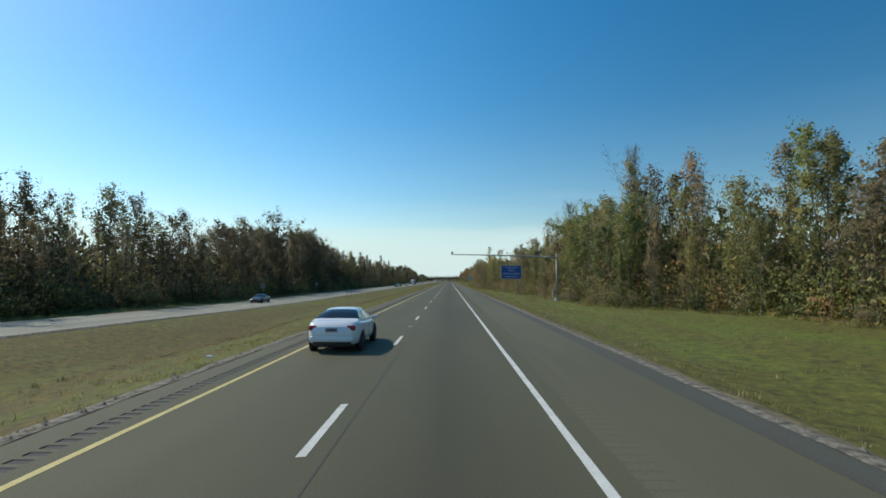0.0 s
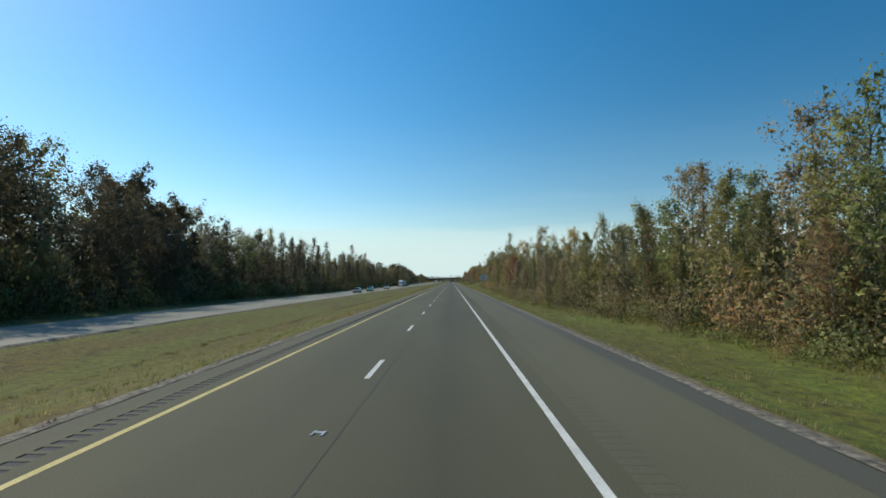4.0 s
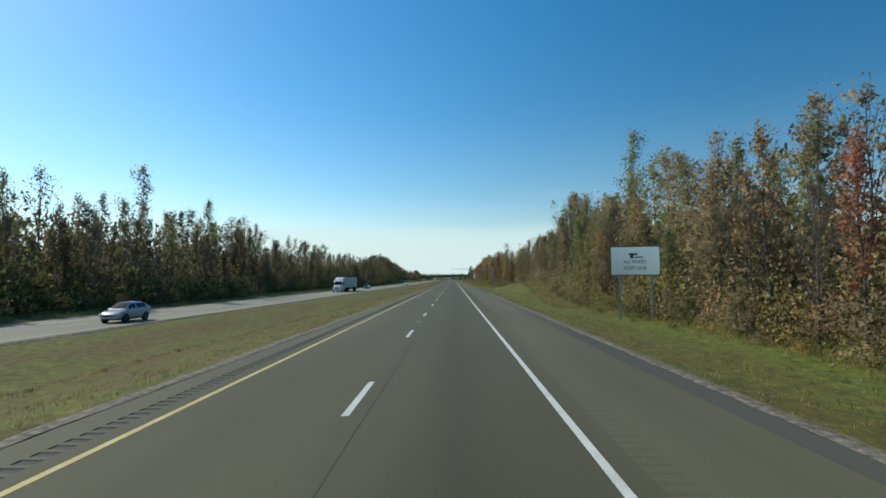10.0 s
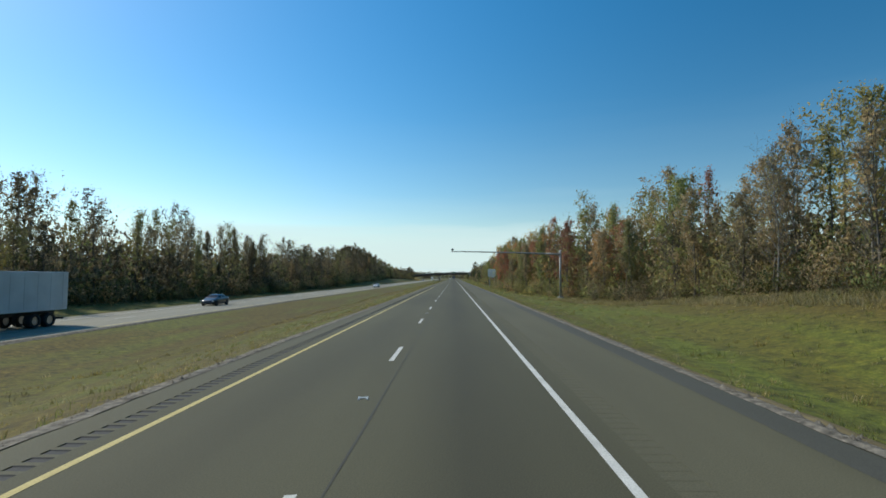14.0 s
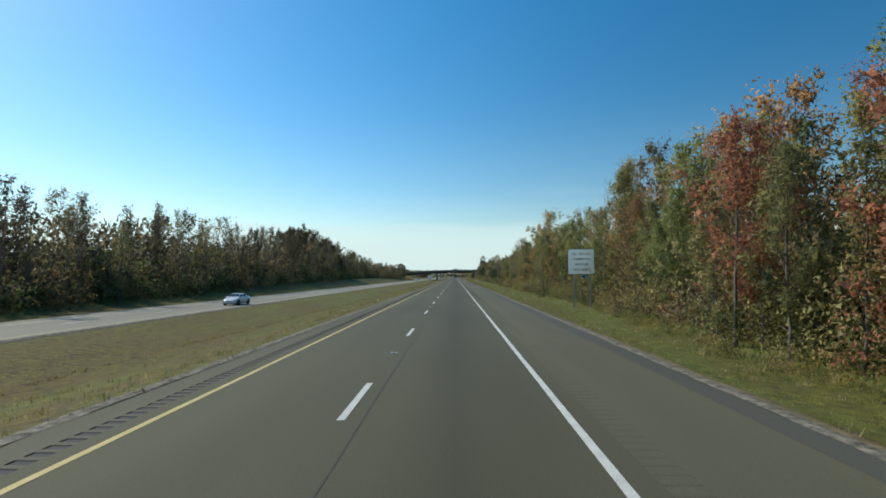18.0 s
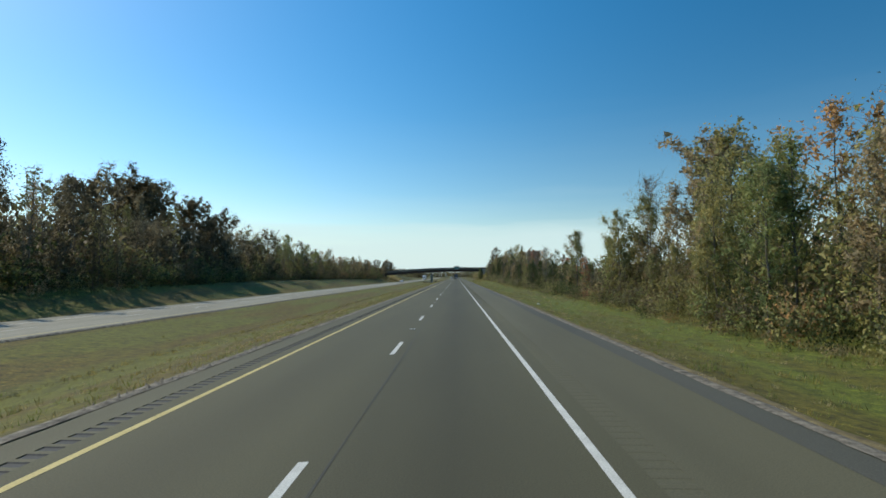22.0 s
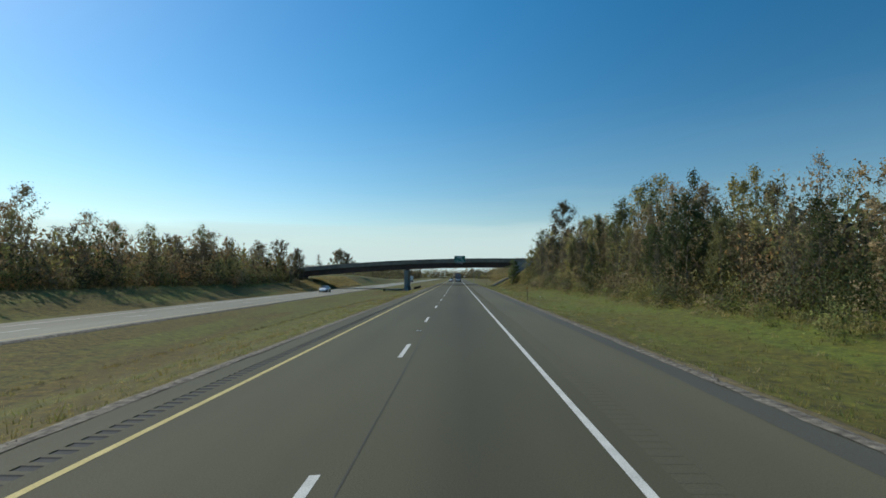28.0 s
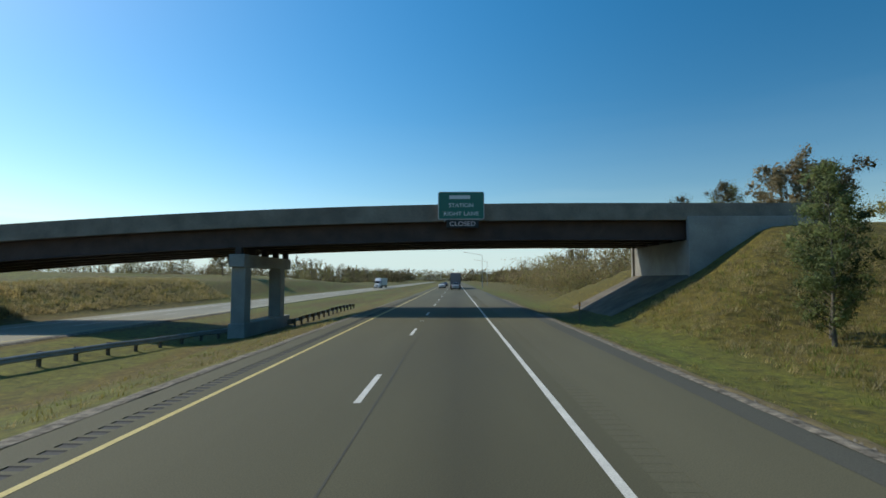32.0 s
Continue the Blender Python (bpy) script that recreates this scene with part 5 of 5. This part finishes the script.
# dark leaves weigh most here: the shaded side is put into the colours
LEFT = (
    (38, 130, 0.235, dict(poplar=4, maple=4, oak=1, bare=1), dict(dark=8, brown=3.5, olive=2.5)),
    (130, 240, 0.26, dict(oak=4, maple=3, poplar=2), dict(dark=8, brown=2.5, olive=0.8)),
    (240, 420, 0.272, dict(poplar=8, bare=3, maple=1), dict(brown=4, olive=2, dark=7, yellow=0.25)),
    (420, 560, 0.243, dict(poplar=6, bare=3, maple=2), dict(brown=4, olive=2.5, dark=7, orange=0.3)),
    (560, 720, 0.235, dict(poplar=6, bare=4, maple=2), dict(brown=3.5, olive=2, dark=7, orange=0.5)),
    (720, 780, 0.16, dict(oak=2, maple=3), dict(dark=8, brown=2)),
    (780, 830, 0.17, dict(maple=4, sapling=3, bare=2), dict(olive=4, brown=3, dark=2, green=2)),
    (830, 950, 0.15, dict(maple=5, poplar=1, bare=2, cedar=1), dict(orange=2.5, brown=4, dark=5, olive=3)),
)
rng = np.random.default_rng(11)
wood_r, wood_l, scrub_r, scrub_l = Wood(), Wood(), Wood(), Wood()


def shrub(seed, n, size):
    r = np.random.default_rng(seed)
    v, t = sprays(r, np.clip(r.normal(0, 1, (n, 3)), -1.7, 1.7) * np.array([0.62, 0.62, 0.48]) + np.array([0, 0, 0.85]), size, 2)
    return v, t, facing(r, v, (0, 0, 0.6), (0.9, 0.9, 0.9))


SHRUB = [shrub(500 + k, 130, 0.10) for k in range(4)]
FINE = [shrub(600 + k, 165, 0.070) for k in range(4)]
COARSE = [shrub(700 + k, 55, 0.17) for k in range(4)]
THICKET = [shrub(800 + k, 115, 0.102) for k in range(4)]
DENSE = [shrub(900 + k, 250, 0.064) for k in range(4)]


def plant(zones, edge, side, wood, scrub, front_step):
    """Edge trees as things, taller and taller wood behind them, undergrowth at their feet."""
    for y0, y1, rise, forms, leaves in zones:
        far_side = side < 0
        off = lambda y, row: abs(edge(y) - 2.0) + row
        tall = lambda d, y: min(26.0, max(2.5, d * rise + 3.2)) * (1 + (0.20 if far_side else 0.16) * noise.noise((side * 3.7, y * 0.055, 0.5)))
        y = y0
        while y < y1:
            row = 0.8 + abs(rng.normal(0, 1.2))
            form, leaf = pick(rng, forms), pick(rng, leaves)
            h = tall(off(y, row), y) * rng.uniform(0.5, 0.95) * (0.75 if form == "sapling" else 1.0)
            if far_side:
                h *= 0.7
            single, s_, turn_, pale = not far_side or rng.random() < 0.38, int(rng.integers(3)), rng.uniform(0, 360), rng.random() < 0.25
            if single:
                tree(form, leaf, edge(y) + side * row, y, h, s_, turn_, pale, far_side=far_side)
            else:
                wood.tree(form, leaf, edge(y) + side * row, y, h, s_, radians(turn_), second=True)
            y += front_step * rng.uniform(0.7, 1.3) * (1.4 if form == "oak" else 1.0)
        rows = ((3.6, 3.8), (8.0, 4.8), (13.5, 6.5)) if far_side else ((3.4, 3.6), (7.5, 5.2), (13, 8.0))
        for row, step in rows:
            y = y0
            while y < y1:
                form, leaf = pick(rng, forms), pick(rng, leaves)
                r = row + rng.normal(0, 1.4)
                h = tall(off(y, r), y) * rng.uniform(0.62, 1.0) * (1.22 if rng.random() < 0.12 else 1.0) * (0.8 if form == "sapling" else 1.0)
                wood.tree(form, leaf, edge(y) + side * r, y, h, int(rng.integers(3)), rng.uniform(0, 6.28), second=side > 0 and row < 5)
                y += step * rng.uniform(0.6, 1.4)
        # undergrowth
        for row, step in ((-0.2, 1.9), (1.4, 1.9), (3.2, 2.0), (5.0, 2.4)) if far_side else ((-1.4, 2.2), (-0.2, 1.5), (1.4, 1.5), (3.4, 2.0), (6.5, 3.0)):
            y = y0
            while y < y1:
                x = edge(y) + side * (row + rng.normal(0, 0.6))
                k = rng.uniform(0.5, 1.1) * (0.45 if row < -1 else 1 + 0.26 * max(min(row, 6), 0)) * (1.35 if far_side else 1.0)
                v, t, pf = (THICKET if side < 0 or row > 6 else FINE if row > 1 or edge(y) < 15.5 else SHRUB)[int(rng.integers(4))]
                scrub.add(v, t, LEAF_KINDS.index(pick(rng, dict(leaves, green=1.5, olive=2.5, dark=2.5, deep=max(3, leaves.get("deep", 0))))), (x, y, land(x, y) - 0.05), k, rng.uniform(0, 6.28), rng.uniform(0.8, 1.5), pf)
                y += step * rng.uniform(0.6, 1.4)
        # dense young growth that closes the wood from within
        for row, step, f in ((3.0, 2.6, 0.40), (6.0, 2.7, 0.52), (9.5, 2.9, 0.64), (15, 3.2, 0.74)) if far_side else ((1.8, 2.8, 0.34), (4.2, 2.9, 0.52), (8.5, 3.3, 0.68), (13.5, 3.8, 0.80)):
            y = y0
            while y < y1:
                r = row + rng.normal(0, 1.0)
                x = edge(y) + side * r
                h = tall(off(y, r), y) * f * rng.uniform(0.7, 1.05)
                v, t, pf = (THICKET if far_side else DENSE)[int(rng.integers(4))]
                k = min(4.2, max(0.9, h / 2.4))
                wood.add(v, t, LEAF_KINDS.index(pick(rng, dict(leaves, dark=4 if far_side else 2, brown=leaves.get("brown", 2), olive=max(2, leaves.get("olive", 0)), red=0, yellow=0))), (x, y, land(x, y) - 0.3), k, rng.uniform(0, 6.28), max(0.8, h / (1.9 * k)), pf, 1.0 if far_side else min(1.0, 3.0 / k))
                y += step * rng.uniform(0.7, 1.3)


def backing(zones, edge, side, wood, rows):
    """Coarse growth far inside the wood, which closes the gaps between the trunks."""
    r = np.random.default_rng(37 + side)
    for y0, y1, rise, forms, leaves in zones:
        for row, step, f in rows:
            y = y0
            while y < y1:
                x = edge(y) + side * (row + r.normal(0, 1.0))
                h = max(2.5, (abs(edge(y) - 2.0) + row) * rise + 3.2) * f * r.uniform(0.75, 1.05)
                v, t, pf = COARSE[int(r.integers(4))]
                k = min(4.5, max(1.2, h / 2.0))
                wood.add(v, t, LEAF_KINDS.index(pick(r, dict(dark=5, brown=2, olive=2, deep=2))), (x, y, land(x, y) - 0.3), k, r.uniform(0, 6.28), h / (1.7 * k), pf)
                y += step * r.uniform(0.7, 1.3)


plant(RIGHT, tree_edge_right, 1, wood_r, scrub_r, 5.6)
plant(LEFT, tree_edge_left, -1, wood_l, scrub_l, 5.6)
backing(RIGHT, tree_edge_right, 1, wood_r, ((10.0, 2.2, 0.36), (15.0, 2.2, 0.43), (19.0, 2.4, 0.47)))
backing(LEFT, tree_edge_left, -1, wood_l, ((11.0, 2.4, 0.42), (17.0, 2.4, 0.50)))
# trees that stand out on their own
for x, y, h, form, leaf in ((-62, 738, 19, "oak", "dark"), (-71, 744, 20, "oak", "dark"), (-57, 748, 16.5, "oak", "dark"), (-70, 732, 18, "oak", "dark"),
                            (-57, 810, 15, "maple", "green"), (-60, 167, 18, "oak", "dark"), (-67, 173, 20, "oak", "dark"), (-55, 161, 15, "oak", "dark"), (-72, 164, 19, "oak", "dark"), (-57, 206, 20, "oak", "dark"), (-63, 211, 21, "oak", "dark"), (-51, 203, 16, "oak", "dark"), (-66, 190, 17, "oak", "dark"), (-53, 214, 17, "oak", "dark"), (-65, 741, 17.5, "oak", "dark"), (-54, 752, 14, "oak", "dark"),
                            (-66, 722, 17, "bare", "brown"), (-72, 712, 19, "bare", "brown"), (34, 698, 18, "oak", "brown"), (30, 693, 14, "bare", "brown"),
                            (21, 716, 10, "maple", "olive"), (24.5, 708, 8.5, "bare", "brown"), (16.6, 943.4, 7.2, "cedar", "green"), (17.5, 944.8, 6.8, "cedar", "deep"),
                            (21.5, 943.5, 9.0, "cedar", "olive"), (25, 941, 9.5, "maple", "olive"), (20.5, 741, 8.5, "bare", "olive"), (19.8, 744, 6.0, "sapling", "deep"), (19.2, 752, 5.5, "maple", "deep"), (20.2, 756, 6, "maple", "deep"), (23, 768, 9, "bare", "red"), (22, 775, 9.5, "bare", "brown"), (24, 783, 10, "maple", "red"),
                            (24, 914, 17, "cedar", "dark"), (20.4, 852, 7.5, "maple", "deep"), (14.6, 214, 7.5, "maple", "red"), (15, 221, 8.5, "maple", "orange"), (18.5, 345, 9, "maple", "orange"),
                            (16, 546, 10, "maple", "red"), (14.8, 527, 6, "sapling", "red"), (19.5, 691, 9.8, "maple", "olive"), (23.2, 692, 13, "bare", "brown"), (22, 689.5, 11, "maple", "olive"), (19.4, 574, 13.5, "maple", "olive"), (21, 576.5, 15.5, "poplar", "yellow"), (22.5, 573, 16, "maple", "brown"), (-42.5, 945, 9.5, "maple", "dark"), (-45.5, 941, 11, "maple", "dark"), (-41.5, 937, 8, "maple", "brown"), (38, 1004, 14, "maple", "dark"), (43, 1000, 16, "cedar", "dark"), (47, 1006, 16, "maple", "olive"), (54, 1003, 18, "oak", "brown"), (34, 1007, 13, "maple", "olive"), (60, 1004, 18, "oak", "dark"), (-40.5, 941, 8, "maple", "dark"), (-43.5, 947, 8.5, "maple", "dark"), (-64, 1043, 9, "bare", "brown"), (-55, 1045, 11, "oak", "brown"), (-52, 1049, 10, "oak", "dark"), (23.5, 947, 8.5, "maple", "olive"), (27, 944, 10, "maple", "green"), (23, 940, 8.5, "cedar", "dark"), (26.5, 949, 8, "maple", "olive"), (29, 946, 9, "bare", "brown"), (22.4, 936, 9, "maple", "olive"), (25, 933, 11, "bare", "brown"), (31, 118, 20, "bare", "brown"), (36, 92, 26, "bare", "brown")):
    tree(form, leaf, x, y, h, (int(y) + int(h)) % 3, (y * 37) % 360, form == "bare", "standing out from the woods")
# far woods beyond the overpass
for _ in range(420):
    y = rng.uniform(1010, 1500)
    side = 1 if rng.random() < 0.5 else -1
    x = side * (30 + abs(rng.normal(0, 22)) + (y - 1000) * 0.02) if side > 0 else -62 - abs(rng.normal(0, 25))
    (wood_r if side > 0 else wood_l).tree(pick(rng, dict(maple=4, oak=2, poplar=1)), pick(rng, dict(dark=4, brown=4, olive=3)), x, y, rng.uniform(7, 10) if side > 0 else rng.uniform(7.5, 11.5) if y > 1130 else rng.uniform(3.5, 6), int(rng.integers(3)), rng.uniform(0, 6.28), True)
for _ in range(700):
    y, side = rng.uniform(1000, 1500), rng.choice((-1, 1))
    x = (27 + abs(rng.normal(0, 20))) if side > 0 else -56 - abs(rng.normal(0, 24))
    v, t, pf = (THICKET if y < 1120 else COARSE)[int(rng.integers(4))]
    (wood_r if side > 0 else wood_l).add(v, t, LEAF_KINDS.index(pick(rng, dict(dark=3, brown=3, olive=3))), (x, y, land(x, y)), rng.uniform(1.2, 3.0) if side > 0 else rng.uniform(0.9, 2.0), rng.uniform(0, 6.28), 1.2, pf)
for _ in range(110):
    v, t, pf = DENSE[int(rng.integers(4))]
    x, y = rng.uniform(16.5, 34), rng.uniform(984, 1045)
    wood_r.add(v, t, LEAF_KINDS.index(pick(rng, dict(dark=1, brown=5, olive=4))), (x, y, land(x, y) - 0.2), rng.uniform(1.5, 2.9), rng.uniform(0, 6.28), 1.6, pf, 0.6)
far = Wood()
for _ in range(400):
    v, t, pf = COARSE[int(rng.integers(4))]
    far.add(v, t, LEAF_KINDS.index(pick(rng, dict(dark=6, brown=3, olive=2))), (float(rng.choice((rng.uniform(-330, -42), rng.uniform(20, 330)))), rng.uniform(1335, 1400), 0), rng.uniform(2.5, 5), rng.uniform(0, 6.28), 1.2, pf)
for _ in range(260):
    far.tree(pick(rng, dict(maple=4, oak=3)), pick(rng, dict(dark=6, brown=3, olive=2)), rng.choice((rng.uniform(-330, -45), rng.uniform(24, 330))), rng.uniform(1340, 1460), rng.uniform(8, 13), int(rng.integers(3)), rng.uniform(0, 6.28), True)
for _ in range(260):
    v, t, pf = COARSE[int(rng.integers(4))]
    far.add(v, t, LEAF_KINDS.index(pick(rng, dict(dark=6, brown=3, olive=2))), (rng.uniform(-160, 160), rng.uniform(1645, 1700), 0), rng.uniform(4, 8), rng.uniform(0, 6.28), 1.2, pf)
wood_r.make("woodland", "mixed autumn woodland behind the verge", "woods")
wood_l.make("woodland", "shaded brown autumn woodland across the highway", "woods")
scrub_r.make("undergrowth", "tangled green and brown undergrowth at the wood's edge", "undergrowth")
scrub_l.make("undergrowth", "dark undergrowth under the trees", "undergrowth")
far.make("woodland", "distant dark line of trees on the horizon", "woods")

# ---- grass tufts and weeds along the verges ----
def tufts(name, n, x_of, y_span, h0, h1, mats, seed, label, blades=4):
    r = np.random.default_rng(seed)
    y = r.uniform(*y_span, n)
    x = x_of(r, y)
    z = np.array([land(a, b_) for a, b_ in zip(x, y)])
    h = r.uniform(h0, h1, n)
    c = np.repeat(np.stack([x, y, z], 1), blades, 0)
    hb = np.repeat(h, blades) * r.uniform(0.6, 1.2, n * blades)
    a = r.uniform(0, 6.28, n * blades)
    spread = np.repeat(0.05 + h * 0.35, blades)
    c[:, 0] += r.normal(0, 1, n * blades) * spread
    c[:, 1] += r.normal(0, 1, n * blades) * spread
    w = 0.006 + hb * 0.045
    d = np.stack([np.cos(a), np.sin(a), np.zeros_like(a)], 1)
    lean = np.stack([np.cos(a + 1.3) * hb * 0.7, np.sin(a + 1.3) * hb * 0.7, hb], 1)
    V = np.stack([c - d * w[:, None] - np.array([0, 0, 0.03]), c + d * w[:, None] - np.array([0, 0, 0.03]), c + lean], 1).reshape(-1, 3)
    mi = np.repeat(r.integers(0, len(mats), n), blades)
    tagged(new(name, tri_mesh(name, V, np.arange(len(V)).reshape(-1, 3), mats, mi, np.tile((0.0, 0.0, 1.0), (len(V), 1)))), label, "grass", kind="stuff")


M_BLADE = [foliage("blade_green", (0.11, 0.145, 0.022), (0.175, 0.215, 0.034), (0.26, 0.29, 0.06), 0.5), foliage("blade_olive", (0.15, 0.130, 0.026), (0.22, 0.185, 0.038), (0.31, 0.26, 0.07), 0.5),
           foliage("blade_straw", (0.26, 0.21, 0.085), (0.37, 0.30, 0.13), (0.48, 0.40, 0.19), 0.5)]
tufts("grass_tufts", 12000, lambda r, y: XEDGE_R + 0.35 + np.abs(r.normal(0, 2.2, len(y))), (-10, 960), 0.05, 0.12, [M_BLADE[0], M_BLADE[0], M_BLADE[1], M_BLADE[2]], 71, "green and straw grass tufts on the verge", 12)
tufts("grass_tufts", 16000, lambda r, y: XEDGE_L - 0.75 - np.abs(r.normal(0, 4.2, len(y))), (-10, 960), 0.06, 0.17, [M_BLADE[0], M_BLADE[1], M_BLADE[1], M_BLADE[2]], 72, "straw-coloured grass tufts in the median", 9)
tufts("grass_tufts", 14000, lambda r, y: XEDGE_R + 0.6 + r.uniform(0, 1, len(y)) ** 0.9 * (np.array([tree_edge_right(v) for v in y]) - XEDGE_R), (-10, 940), 0.06, 0.20, [M_BLADE[0], M_BLADE[1], M_BLADE[0], M_BLADE[2], M_BLADE[1]], 77, "rank green and straw grass on the verge", 12)
M_DRY = [M_BLADE[2], foliage("blade_brown", (0.22, 0.17, 0.08), (0.32, 0.25, 0.12), (0.43, 0.34, 0.18), 0.5), M_BLADE[1]]
tufts("tall_weeds", 7000, lambda r, y: np.array([tree_edge_right(v) for v in y]) - np.abs(r.normal(0, 1.0, len(y))) + 0.4, (0, 930), 0.12, 0.36, M_BLADE, 73, "tall dry weeds at the wood's edge", 14)
tufts("tall_weeds", 8000, lambda r, y: 12.3 + r.uniform(0, 1, len(y)) ** 0.8 * 21, (900, 957), 0.10, 0.36, M_DRY + [M_BLADE[0]], 74, "tall brown weeds on the embankment", 14)
tufts("tall_weeds", 5000, lambda r, y: -37 - r.uniform(0, 1, len(y)) * 9, (930, 1010), 0.2, 0.55, M_DRY, 75, "tall brown weeds on the far embankment", 12)
tufts("tall_weeds", 5000, lambda r, y: np.array([tree_edge_right(v) for v in y]) - 4.5 + r.uniform(0, 1, len(y)) * 6, (345, 475), 0.15, 0.45, M_DRY, 78, "brown weeds on the bank below the trees", 12)
tufts("ditch_weeds", 5000, lambda r, y: -13.9 + 0.5 * np.sin(y * 0.021) + r.normal(0, 0.22, len(y)), (-10, 900), 0.06, 0.17, [foliage("blade_dark", (0.05, 0.05, 0.018), (0.08, 0.075, 0.028), (0.12, 0.105, 0.042), 0.3), M_BLADE[1]], 76, "dark weeds along the bottom of the median ditch", 10)
